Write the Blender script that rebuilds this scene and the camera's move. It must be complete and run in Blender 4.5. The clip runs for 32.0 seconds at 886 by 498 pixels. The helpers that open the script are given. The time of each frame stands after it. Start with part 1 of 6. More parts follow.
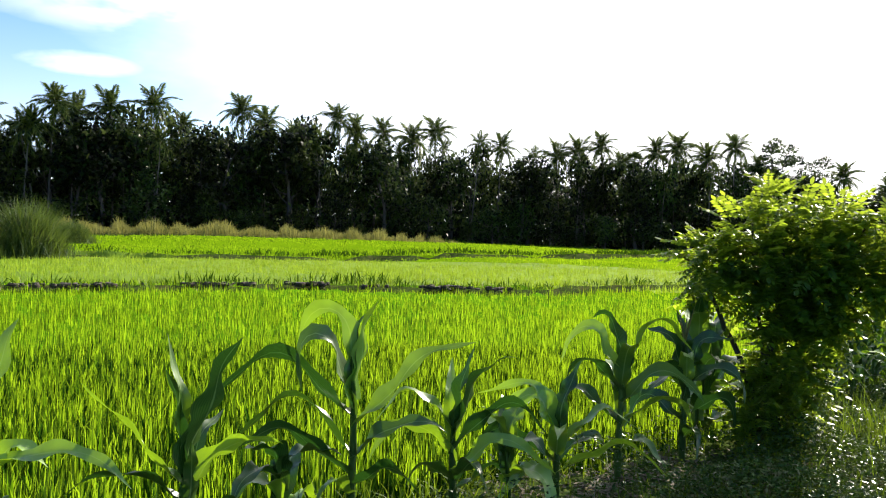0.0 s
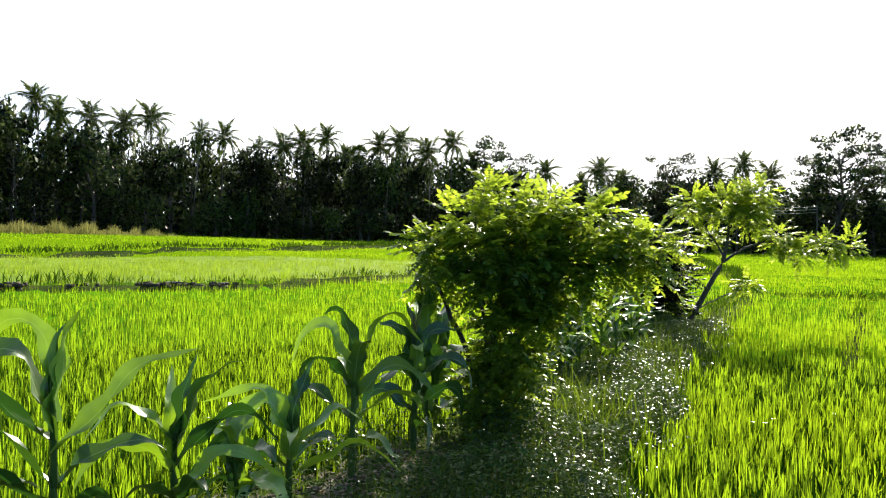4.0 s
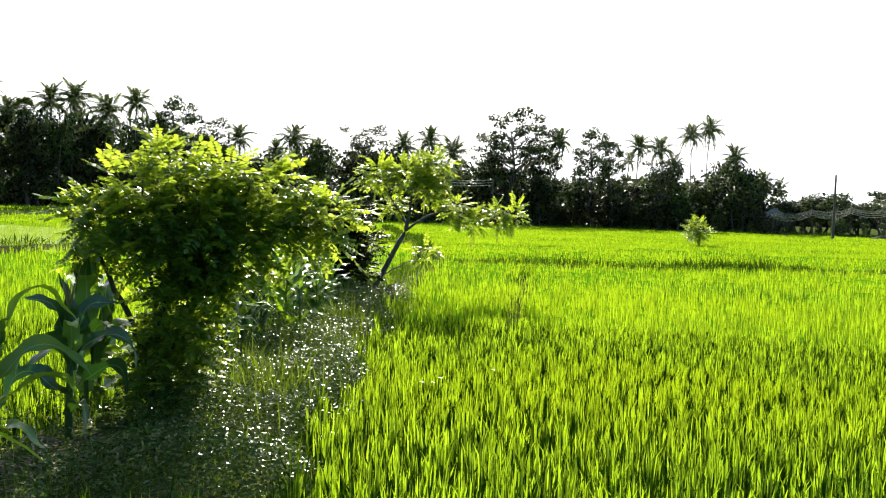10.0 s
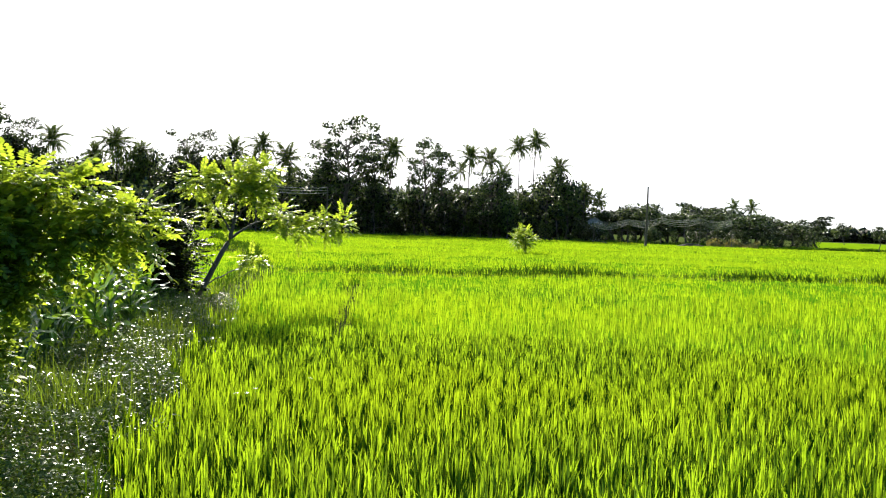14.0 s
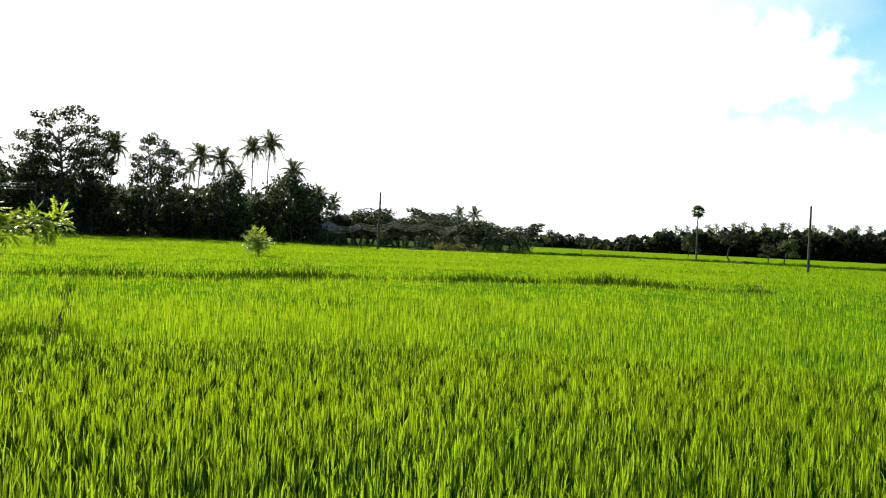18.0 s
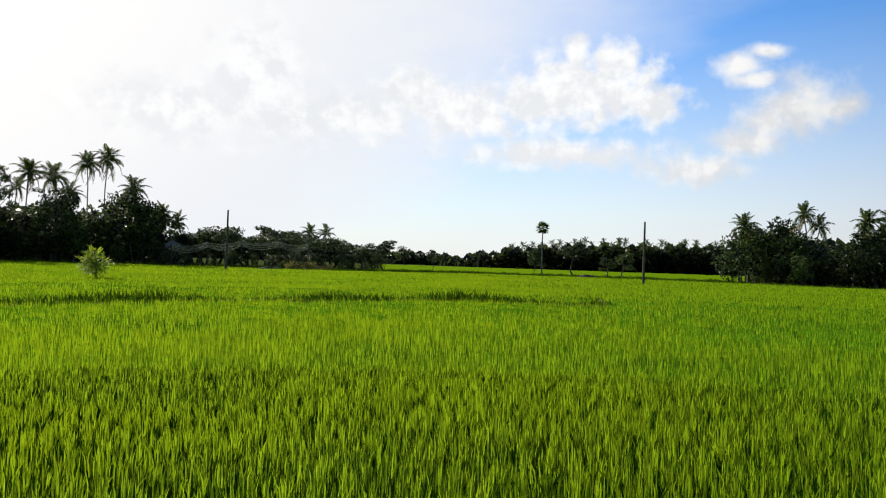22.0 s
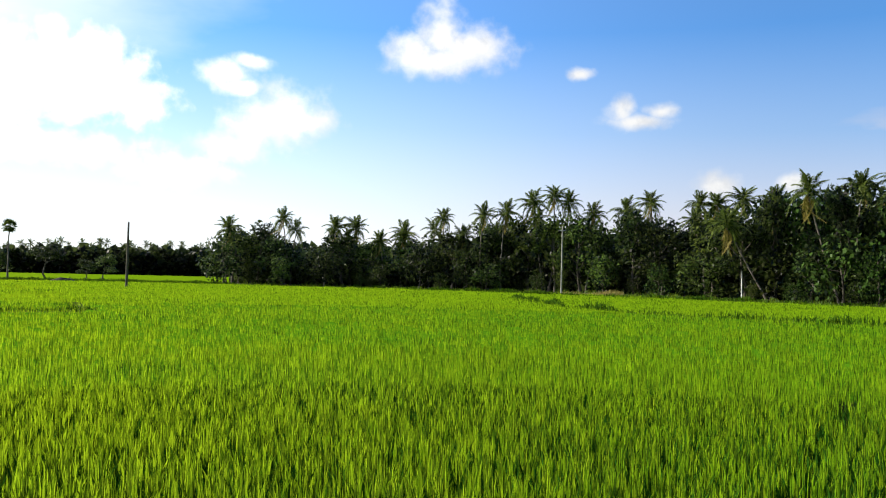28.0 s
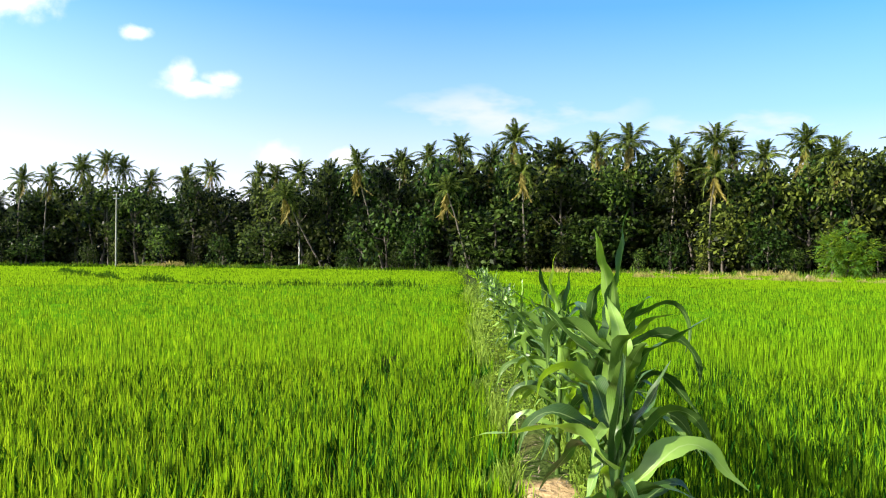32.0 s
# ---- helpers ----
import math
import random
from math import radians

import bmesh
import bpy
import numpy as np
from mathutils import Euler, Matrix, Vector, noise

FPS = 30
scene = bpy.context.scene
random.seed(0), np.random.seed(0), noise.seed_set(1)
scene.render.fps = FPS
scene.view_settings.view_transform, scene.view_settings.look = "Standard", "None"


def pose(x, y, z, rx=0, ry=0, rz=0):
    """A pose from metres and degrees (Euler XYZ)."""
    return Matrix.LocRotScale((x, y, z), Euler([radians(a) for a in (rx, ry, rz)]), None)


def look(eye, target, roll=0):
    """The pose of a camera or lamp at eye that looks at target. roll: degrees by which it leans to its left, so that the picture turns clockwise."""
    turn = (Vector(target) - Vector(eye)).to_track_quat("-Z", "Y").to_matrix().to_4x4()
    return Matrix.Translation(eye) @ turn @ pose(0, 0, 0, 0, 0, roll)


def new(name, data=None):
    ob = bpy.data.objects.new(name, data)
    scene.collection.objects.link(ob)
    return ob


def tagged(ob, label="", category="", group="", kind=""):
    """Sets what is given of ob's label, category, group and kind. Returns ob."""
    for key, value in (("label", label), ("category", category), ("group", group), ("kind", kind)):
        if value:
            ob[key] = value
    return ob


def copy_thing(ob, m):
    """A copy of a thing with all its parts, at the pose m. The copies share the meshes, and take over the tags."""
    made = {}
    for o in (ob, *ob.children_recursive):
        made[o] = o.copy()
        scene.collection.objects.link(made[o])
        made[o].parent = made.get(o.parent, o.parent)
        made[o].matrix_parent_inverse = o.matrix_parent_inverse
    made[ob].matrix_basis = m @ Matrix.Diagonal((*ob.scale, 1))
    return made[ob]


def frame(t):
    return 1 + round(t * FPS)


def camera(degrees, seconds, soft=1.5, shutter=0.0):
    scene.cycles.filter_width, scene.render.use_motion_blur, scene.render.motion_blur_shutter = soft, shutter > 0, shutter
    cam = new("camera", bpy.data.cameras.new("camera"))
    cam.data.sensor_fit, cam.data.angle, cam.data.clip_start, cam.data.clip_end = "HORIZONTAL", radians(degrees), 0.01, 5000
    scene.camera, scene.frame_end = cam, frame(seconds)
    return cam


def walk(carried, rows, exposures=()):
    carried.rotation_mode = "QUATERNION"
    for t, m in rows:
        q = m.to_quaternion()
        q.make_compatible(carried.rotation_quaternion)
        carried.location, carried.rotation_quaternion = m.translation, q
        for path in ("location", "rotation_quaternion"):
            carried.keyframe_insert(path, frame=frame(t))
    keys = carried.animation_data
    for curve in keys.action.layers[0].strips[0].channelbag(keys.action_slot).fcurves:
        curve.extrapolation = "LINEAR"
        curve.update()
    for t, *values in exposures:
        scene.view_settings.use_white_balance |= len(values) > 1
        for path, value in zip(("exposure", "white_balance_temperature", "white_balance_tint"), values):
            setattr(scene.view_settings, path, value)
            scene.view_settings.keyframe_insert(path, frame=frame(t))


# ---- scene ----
cam = camera(56.85, 32.0, soft=1.1)
PATH = [
    (0.0, pose(-0.154, -0.105, 1.679, 89.319, -1.478, 0.000)),
    (0.5, pose(-0.128, -0.114, 1.680, 89.175, -1.675, -1.444)),
    (1.0, pose(-0.139, -0.106, 1.682, 89.304, -1.925, -3.456)),
    (1.5, pose(-0.154, -0.100, 1.680, 89.271, -1.948, -5.198)),
    (2.0, pose(-0.155, -0.074, 1.686, 89.080, -1.891, -7.613)),
    (2.5, pose(-0.149, -0.019, 1.696, 89.032, -1.601, -10.305)),
    (3.0, pose(-0.143, 0.040, 1.706, 89.090, -1.292, -12.932)),
    (3.5, pose(-0.139, 0.085, 1.711, 89.186, -1.184, -16.063)),
    (4.0, pose(-0.139, 0.111, 1.702, 89.119, -0.853, -18.957)),
    (4.5, pose(-0.124, 0.112, 1.695, 88.389, -0.418, -21.050)),
    (6.5, pose(-0.058, -0.021, 1.690, 87.739, -0.694, -25.522)),
    (7.0, pose(-0.056, 0.003, 1.699, 87.818, 0.135, -26.697)),
    (7.5, pose(-0.040, 0.044, 1.704, 87.888, -0.007, -27.992)),
    (8.0, pose(-0.028, 0.062, 1.706, 87.948, -0.316, -29.453)),
    (8.5, pose(-0.012, 0.097, 1.703, 87.936, -0.804, -31.196)),
    (9.0, pose(0.008, 0.144, 1.689, 87.534, -1.445, -33.684)),
    (9.5, pose(0.021, 0.166, 1.688, 87.288, -1.706, -36.636)),
    (10.0, pose(0.053, 0.155, 1.697, 87.343, -1.637, -39.996)),
    (10.5, pose(0.064, 0.124, 1.702, 87.454, -1.818, -43.003)),
    (11.0, pose(0.055, 0.080, 1.707, 87.487, -1.802, -44.197)),
    (11.5, pose(0.052, 0.037, 1.716, 87.532, -1.892, -44.558)),
    (12.0, pose(0.048, 0.009, 1.721, 87.626, -2.153, -44.741)),
    (12.5, pose(0.056, -0.005, 1.711, 87.710, -2.197, -45.771)),
    (13.0, pose(0.082, 0.009, 1.713, 88.010, -2.270, -47.916)),
    (13.5, pose(0.104, 0.009, 1.708, 88.198, -2.107, -50.099)),
    (14.0, pose(0.123, -0.005, 1.703, 88.252, -1.843, -51.436)),
    (14.5, pose(0.141, -0.038, 1.707, 88.340, -1.790, -54.413)),
    (15.0, pose(0.171, -0.075, 1.706, 88.444, -1.928, -57.794)),
    (15.5, pose(0.193, -0.105, 1.698, 88.670, -1.566, -60.954)),
    (17.5, pose(0.042, -0.058, 1.699, 89.127, -2.458, -69.080)),
    (18.0, pose(0.012, -0.048, 1.699, 89.192, -2.586, -69.899)),
    (18.5, pose(-0.009, -0.040, 1.699, 89.248, -2.948, -70.484)),
    (19.0, pose(-0.028, -0.033, 1.699, 89.275, -3.272, -70.596)),
    (19.5, pose(-0.045, -0.027, 1.699, 89.362, -3.486, -71.544)),
    (20.0, pose(-0.055, -0.020, 1.699, 89.492, -3.601, -73.672)),
    (20.5, pose(-0.059, -0.013, 1.699, 89.723, -3.619, -76.054)),
    (21.0, pose(-0.051, -0.006, 1.699, 89.938, -3.316, -77.655)),
    (21.5, pose(-0.038, 0.001, 1.699, 90.409, -2.457, -78.932)),
    (22.0, pose(-0.023, 0.008, 1.699, 90.807, -1.819, -80.264)),
    (22.5, pose(-0.008, 0.013, 1.699, 90.959, -1.086, -82.362)),
    (23.0, pose(0.006, 0.017, 1.699, 91.125, -0.706, -85.575)),
    (23.5, pose(0.004, 0.020, 1.699, 91.243, -0.330, -88.145)),
    (24.0, pose(0.007, 0.023, 1.699, 91.259, -0.366, -89.815)),
    (24.5, pose(0.016, 0.026, 1.699, 91.296, -0.377, -92.079)),
    (25.0, pose(0.020, 0.030, 1.699, 91.374, -0.570, -96.302)),
    (25.5, pose(0.028, 0.029, 1.699, 91.515, -1.187, -99.842)),
    (27.5, pose(0.026, 0.023, 1.701, 91.834, -1.620, -112.176)),
    (28.0, pose(0.033, 0.015, 1.703, 91.904, -1.359, -115.163)),
    (28.5, pose(0.040, 0.006, 1.706, 91.854, -0.720, -118.460)),
    (29.0, pose(0.038, -0.001, 1.712, 91.873, -0.275, -123.238)),
    (29.5, pose(0.071, 0.001, 1.727, 91.900, -0.213, -128.102)),
    (30.0, pose(0.076, -0.009, 1.689, 91.954, -0.130, -131.401)),
    (30.5, pose(0.079, -0.023, 1.686, 91.970, 0.179, -133.627)),
    (31.0, pose(0.078, -0.045, 1.691, 91.760, 0.396, -137.202)),
    (31.5, pose(0.081, -0.061, 1.689, 90.881, 0.135, -141.301)),
    (32.0, pose(0.076, -0.075, 1.695, 90.250, -0.381, -145.145)),
]
EXPOSURES = [(0, 1.25), (4, 1.38), (6.5, 1.42), (7.5, 1.62), (9, 1.95), (10, 1.5), (11, 1.12), (12, 1.42), (14, 1.5), (16, 1.2), (19, 0.76), (21, 0.38), (24, 0.20), (28, 0.82), (30, 1.05), (32, 1.42)]
walk(cam, PATH, EXPOSURES)

# ---- world, sun, exposure ----
SUN_AZ, SUN_EL = 36.0, 27.0      # degrees clockwise from +y, degrees above the horizon


def node(tree, kind, **values):
    n = tree.nodes.new(kind)
    for key, value in values.items():
        if key in n.inputs:
            n.inputs[key].default_value = value
    return n


def math_node(tree, op, a, b=None, clamp=False):
    n = tree.nodes.new("ShaderNodeMath")
    n.operation, n.use_clamp = op, clamp
    for i, v in enumerate((a, b)):
        if v is None:
            continue
        if isinstance(v, (int, float)):
            n.inputs[i].default_value = v
        else:
            tree.links.new(v, n.inputs[i])
    return n.outputs[0]


def smooth(tree, value, lo, hi, to0=0.0, to1=1.0):
    n = tree.nodes.new("ShaderNodeMapRange")
    n.interpolation_type = "SMOOTHSTEP"
    tree.links.new(value, n.inputs["Value"])
    n.inputs["From Min"].default_value, n.inputs["From Max"].default_value = lo, hi
    n.inputs["To Min"].default_value, n.inputs["To Max"].default_value = to0, to1
    return n.outputs["Result"]


def mix_color(tree, fac, a, b, blend="MIX"):
    n = tree.nodes.new("ShaderNodeMix")
    n.data_type, n.blend_type = "RGBA", blend
    for sock, v in ((n.inputs[0], fac), (n.inputs[6], a), (n.inputs[7], b)):
        if isinstance(v, (int, float)):
            sock.default_value = v
        elif isinstance(v, (tuple, list)):
            sock.default_value = (*v, 1)
        else:
            tree.links.new(v, sock)
    return n.outputs[2]


# clouds: azimuth (anticlockwise from +y), elevation, half width, half height, in degrees
CUMULUS = [
    (-90, 12.0, 4.6, 2.4), (-86.5, 11.0, 4.0, 2.0), (-91.5, 13.4, 2.0, 1.6), (-89.2, 14.4, 1.0, 1.2),
    (-94, 11.0, 2.4, 1.5), (-82, 10.3, 4.0, 1.7), (-78, 11.5, 2.6, 1.6), (-74, 9.8, 4.0, 1.6),
]
CUMULUS_LOW = [
    (-67, 12.0, 3.0, 3.4), (-62, 9.6, 5.5, 2.0), (-70, 9.4, 4.0, 1.6), (-88, 7.6, 6.0, 0.9), (-97, 6.6, 3.0, 0.9),
]
CUMULUS_SMALL = [
    (-103.4, 10.6, 2.5, 1.6), (-105.6, 10.3, 1.6, 0.8), (-100.4, 8.4, 1.9, 0.9), (-101.6, 9.6, 1.6, 1.2),
    (-99.9, 13.4, 1.3, 0.7), (-101.6, 14.1, 1.2, 0.4), (-100.9, 12.3, 1.3, 0.5),
]
CIRRUS = [(18, 14.0, 16, 2.6), (-150, 9.6, 16, 3.2), (-165, 8.5, 12, 2.2), (24, 10.5, 6, 1.2)]
CUMULUS_HIGH = [
    (-114.6, 16.6, 1.3, 1.7), (-112.8, 15.2, 1.7, 1.1), (-116.8, 15.6, 2.2, 1.2), (-114.6, 14.9, 2.4, 0.9),
    (-124.4, 14.0, 0.7, 0.35), (-127.2, 11.5, 0.7, 0.8), (-129.9, 11.4, 0.9, 0.45), (-128.4, 10.8, 1.7, 0.4),
    (-133.6, 6.4, 1.1, 0.8), (-138.2, 6.5, 0.9, 0.5),
]


def make_sky():
    world = bpy.data.worlds.new("sky")
    scene.world = world
    world.use_nodes = True
    tree = world.node_tree
    tree.nodes.clear()
    sky = tree.nodes.new("ShaderNodeTexSky")
    sky.sky_type, sky.sun_disc = "NISHITA", False
    sky.sun_elevation, sky.sun_rotation = radians(SUN_EL), radians(SUN_AZ)
    sky.air_density, sky.dust_density, sky.ozone_density = 1.0, 0.5, 3.5
    coord = tree.nodes.new("ShaderNodeTexCoord").outputs["Generated"]
    split = tree.nodes.new("ShaderNodeSeparateXYZ")
    tree.links.new(coord, split.inputs[0])
    az = math_node(tree, "MULTIPLY", math_node(tree, "ARCTAN2", math_node(tree, "MULTIPLY", split.outputs[0], -1.0), split.outputs[1]), 57.2958)
    el = math_node(tree, "MULTIPLY", math_node(tree, "ARCSINE", split.outputs[2]), 57.2958)
    join = tree.nodes.new("ShaderNodeCombineXYZ")
    tree.links.new(az, join.inputs[0])
    tree.links.new(el, join.inputs[1])
    flat = join.outputs[0]

    def puff(scale, detail, rough=0.6, stretch=1.0):
        m = tree.nodes.new("ShaderNodeMapping")
        m.inputs["Scale"].default_value = (1, stretch, 1)
        tree.links.new(flat, m.inputs["Vector"])
        n = node(tree, "ShaderNodeTexNoise", Scale=scale, Detail=detail, Roughness=rough)
        tree.links.new(m.outputs[0], n.inputs["Vector"])
        return n.outputs[0]

    def lobes(rows):
        best = None
        for a, e, w, h in rows:
            m = tree.nodes.new("ShaderNodeMapping")
            m.inputs["Scale"].default_value = (1 / w, 1 / h, 0)
            m.inputs["Location"].default_value = (-a / w, -e / h, 0)
            tree.links.new(flat, m.inputs["Vector"])
            n = tree.nodes.new("ShaderNodeVectorMath")
            n.operation = "LENGTH"
            tree.links.new(m.outputs[0], n.inputs[0])
            best = n.outputs["Value"] if best is None else math_node(tree, "MINIMUM", best, n.outputs["Value"])
        return best

    edge = puff(0.66, 5.0, 0.52)
    cover = None
    for rows, wide, low in ((CUMULUS, 1.0, 0.0), (CUMULUS_LOW, 1.4, 0.0), (CUMULUS_SMALL, 1.6, 0.0), (CUMULUS_HIGH, 1.6, 0.0)):
        d = math_node(tree, "ADD", lobes(rows), math_node(tree, "MULTIPLY", math_node(tree, "SUBTRACT", edge, 0.5), -2.1))
        m = smooth(tree, d, 1.0 - wide * 0.5, 1.0 + wide * 0.5, 1.0, 0.0)
        cover = m if cover is None else math_node(tree, "MAXIMUM", cover, m)
    # thin veil: widest round the sun, streaks opposite to it
    direction = (math.sin(radians(SUN_AZ)) * math.cos(radians(SUN_EL)), math.cos(radians(SUN_AZ)) * math.cos(radians(SUN_EL)), math.sin(radians(SUN_EL)))
    dot = tree.nodes.new("ShaderNodeVectorMath")
    dot.operation = "DOT_PRODUCT"
    tree.links.new(coord, dot.inputs[0])
    dot.inputs[1].default_value = direction
    near_sun = smooth(tree, dot.outputs["Value"], 0.35, 1.0)
    thin = puff(0.16, 4.0, 0.55, 2.6)
    cirrus = lobes(CIRRUS)
    streak = math_node(tree, "MULTIPLY", smooth(tree, cirrus, 0.1, 1.2, 1.0, 0.0), smooth(tree, thin, 0.3, 0.65, 0.45, 1.0))
    veil = math_node(tree, "MAXIMUM", smooth(tree, math_node(tree, "ADD", math_node(tree, "MULTIPLY", thin, 0.2), near_sun), -0.05, 0.9), math_node(tree, "MULTIPLY", streak, 0.85))
    low_haze = math_node(tree, "MULTIPLY", smooth(tree, az, 2.0, 28.0, 1.0, 0.72), smooth(tree, el, -4.0, 24.0, 0.94, 0.0))
    low_haze = math_node(tree, "MULTIPLY", low_haze, smooth(tree, dot.outputs["Value"], -0.95, 0.1, 0.86, 1.0))
    veil = math_node(tree, "MAXIMUM", math_node(tree, "MAXIMUM", veil, low_haze), 0.16)
    shade = smooth(tree, math_node(tree, "ADD", puff(0.5, 5.0), math_node(tree, "MULTIPLY", el, 0.010)), 0.50, 0.72)
    cloud = mix_color(tree, shade, (13.6, 13.9, 14.4), (16.8, 16.8, 16.7))
    sunward = smooth(tree, dot.outputs["Value"], 0.15, 0.62)
    cloud = mix_color(tree, 1.0, cloud, mix_color(tree, sunward, (0.60, 0.60, 0.60), (0.92, 0.92, 0.92)), "MULTIPLY")
    glow = mix_color(tree, smooth(tree, dot.outputs["Value"], 0.78, 0.99), (13.2, 13.5, 14.1), (16.2, 15.8, 15.4))
    far_side = smooth(tree, dot.outputs["Value"], -0.2, 0.62)
    glow = mix_color(tree, far_side, (7.1, 7.1, 8.0), glow)
    vivid = node(tree, "ShaderNodeHueSaturation", Hue=0.5, Saturation=1.7, Value=2.0)
    tree.links.new(sky.outputs[0], vivid.inputs["Color"])
    azure = mix_color(tree, 1.0, vivid.outputs[0], (0.86, 1.06, 1.22), "MULTIPLY")
    azure = mix_color(tree, 1.0, azure, mix_color(tree, far_side, (1.75, 0.86, 0.82), (1.1, 1.1, 1.1)), "MULTIPLY")
    azure = mix_color(tree, smooth(tree, az, 4.0, 26.0), azure, mix_color(tree, 1.0, azure, (0.72, 0.60, 0.60), "MULTIPLY"))
    base = mix_color(tree, veil, azure, glow)
    full = mix_color(tree, cover, base, mix_color(tree, math_node(tree, "MULTIPLY", near_sun, 0.35), cloud, glow))
    back = node(tree, "ShaderNodeBackground", Strength=0.055)
    tree.links.new(full, back.inputs["Color"])
    out = tree.nodes.new("ShaderNodeOutputWorld")
    tree.links.new(back.outputs[0], out.inputs["Surface"])


make_sky()
sun = new("sun", bpy.data.lights.new("sun", "SUN"))
sun.data.energy, sun.data.angle, sun.data.color = 5.0, radians(0.6), (1.0, 0.93, 0.80)
a, e = radians(SUN_AZ), radians(SUN_EL)
sun.matrix_world = look((60 * math.sin(a) * math.cos(e), 60 * math.cos(a) * math.cos(e), 60 * math.sin(e)), (0, 0, 0))


# ---- materials ----
def new_material(name):
    m = bpy.data.materials.new(name)
    m.use_nodes = True
    m.node_tree.nodes.clear()
    return m, m.node_tree


def finish(tree, shader):
    out = tree.nodes.new("ShaderNodeOutputMaterial")
    tree.links.new(shader, out.inputs["Surface"])


def leaf_material(name, dark, light, through_color, share=0.4, rough=0.45, island=True, grain=3.0, patch=0.0, patch_color=(0.2, 0.2, 0.02), rib=False, spec=0.3, vary=False, split=None):
    """Foliage: two greens mixed leaf by leaf and by a fine grain, with light passing through the blade."""
    m, tree = new_material(name)
    geo = tree.nodes.new("ShaderNodeNewGeometry")
    rand = geo.outputs["Random Per Island"] if island else tree.nodes.new("ShaderNodeObjectInfo").outputs["Random"]
    fine = node(tree, "ShaderNodeTexNoise", Scale=grain, Detail=3.0)
    tree.links.new(geo.outputs["Position"], fine.inputs["Vector"])
    fac = math_node(tree, "ADD", math_node(tree, "MULTIPLY", rand, 0.85), math_node(tree, "MULTIPLY", math_node(tree, "SUBTRACT", fine.outputs[0], 0.4), 0.8), clamp=True)
    # split: near-black leaves among bright ones put shade between leaves into the colour
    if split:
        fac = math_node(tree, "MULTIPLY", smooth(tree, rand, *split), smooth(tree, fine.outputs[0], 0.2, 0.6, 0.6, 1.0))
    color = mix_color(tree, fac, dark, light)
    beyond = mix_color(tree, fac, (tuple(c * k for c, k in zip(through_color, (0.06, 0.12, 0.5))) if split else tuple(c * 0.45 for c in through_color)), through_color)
    if patch > 0:
        wide = node(tree, "ShaderNodeTexNoise", Scale=0.16, Detail=4.0)
        tree.links.new(geo.outputs["Position"], wide.inputs["Vector"])
        amount = math_node(tree, "MULTIPLY", smooth(tree, wide.outputs[0], 0.34, 0.62), patch)
        # blades on the sun's side are coloured yellower, as if more strongly backlit
        place = tree.nodes.new("ShaderNodeSeparateXYZ")
        tree.links.new(geo.outputs["Position"], place.inputs[0])
        sun_side = math_node(tree, "MULTIPLY", smooth(tree, place.outputs[0], 1.0, 6.0), smooth(tree, place.outputs[1], -6.0, 5.0))
        amount = math_node(tree, "MULTIPLY", amount, math_node(tree, "ADD", math_node(tree, "MULTIPLY", sun_side, 0.75), 0.25))
        color = mix_color(tree, amount, color, patch_color)
        beyond = mix_color(tree, amount, beyond, tuple(min(1, c * 2.0) for c in patch_color))
    if rib:
        uv = tree.nodes.new("ShaderNodeUVMap").outputs[0]
        part_uv = tree.nodes.new("ShaderNodeSeparateXYZ")
        tree.links.new(uv, part_uv.inputs[0])
        mid = math_node(tree, "ABSOLUTE", math_node(tree, "SUBTRACT", part_uv.outputs[0], 0.5))
        line = smooth(tree, mid, 0.012, 0.05, 0.55, 0.0)
        color = mix_color(tree, line, color, (0.32, 0.42, 0.17))
        vein = node(tree, "ShaderNodeTexWave", Scale=5.0, Distortion=0.6, Detail=1.0)
        vein.bands_direction = "X"
        tree.links.new(uv, vein.inputs["Vector"])
        color = mix_color(tree, math_node(tree, "MULTIPLY", vein.outputs[1], 0.25), color, light)
    body = node(tree, "ShaderNodeBsdfPrincipled", Roughness=rough)
    body.inputs["Specular IOR Level"].default_value = spec
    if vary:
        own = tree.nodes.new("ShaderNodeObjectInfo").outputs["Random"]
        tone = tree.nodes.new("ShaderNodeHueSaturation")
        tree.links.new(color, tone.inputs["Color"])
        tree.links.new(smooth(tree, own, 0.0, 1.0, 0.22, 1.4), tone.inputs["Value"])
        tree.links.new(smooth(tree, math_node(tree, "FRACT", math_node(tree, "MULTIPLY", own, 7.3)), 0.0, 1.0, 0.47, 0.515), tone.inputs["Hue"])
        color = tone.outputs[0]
    tree.links.new(color, body.inputs["Base Color"])
    trans = tree.nodes.new("ShaderNodeBsdfTranslucent")
    tree.links.new(beyond, trans.inputs["Color"])
    mix = node(tree, "ShaderNodeMixShader", Fac=share)
    tree.links.new(body.outputs[0], mix.inputs[1])
    tree.links.new(trans.outputs[0], mix.inputs[2])
    finish(tree, mix.outputs[0])
    return m


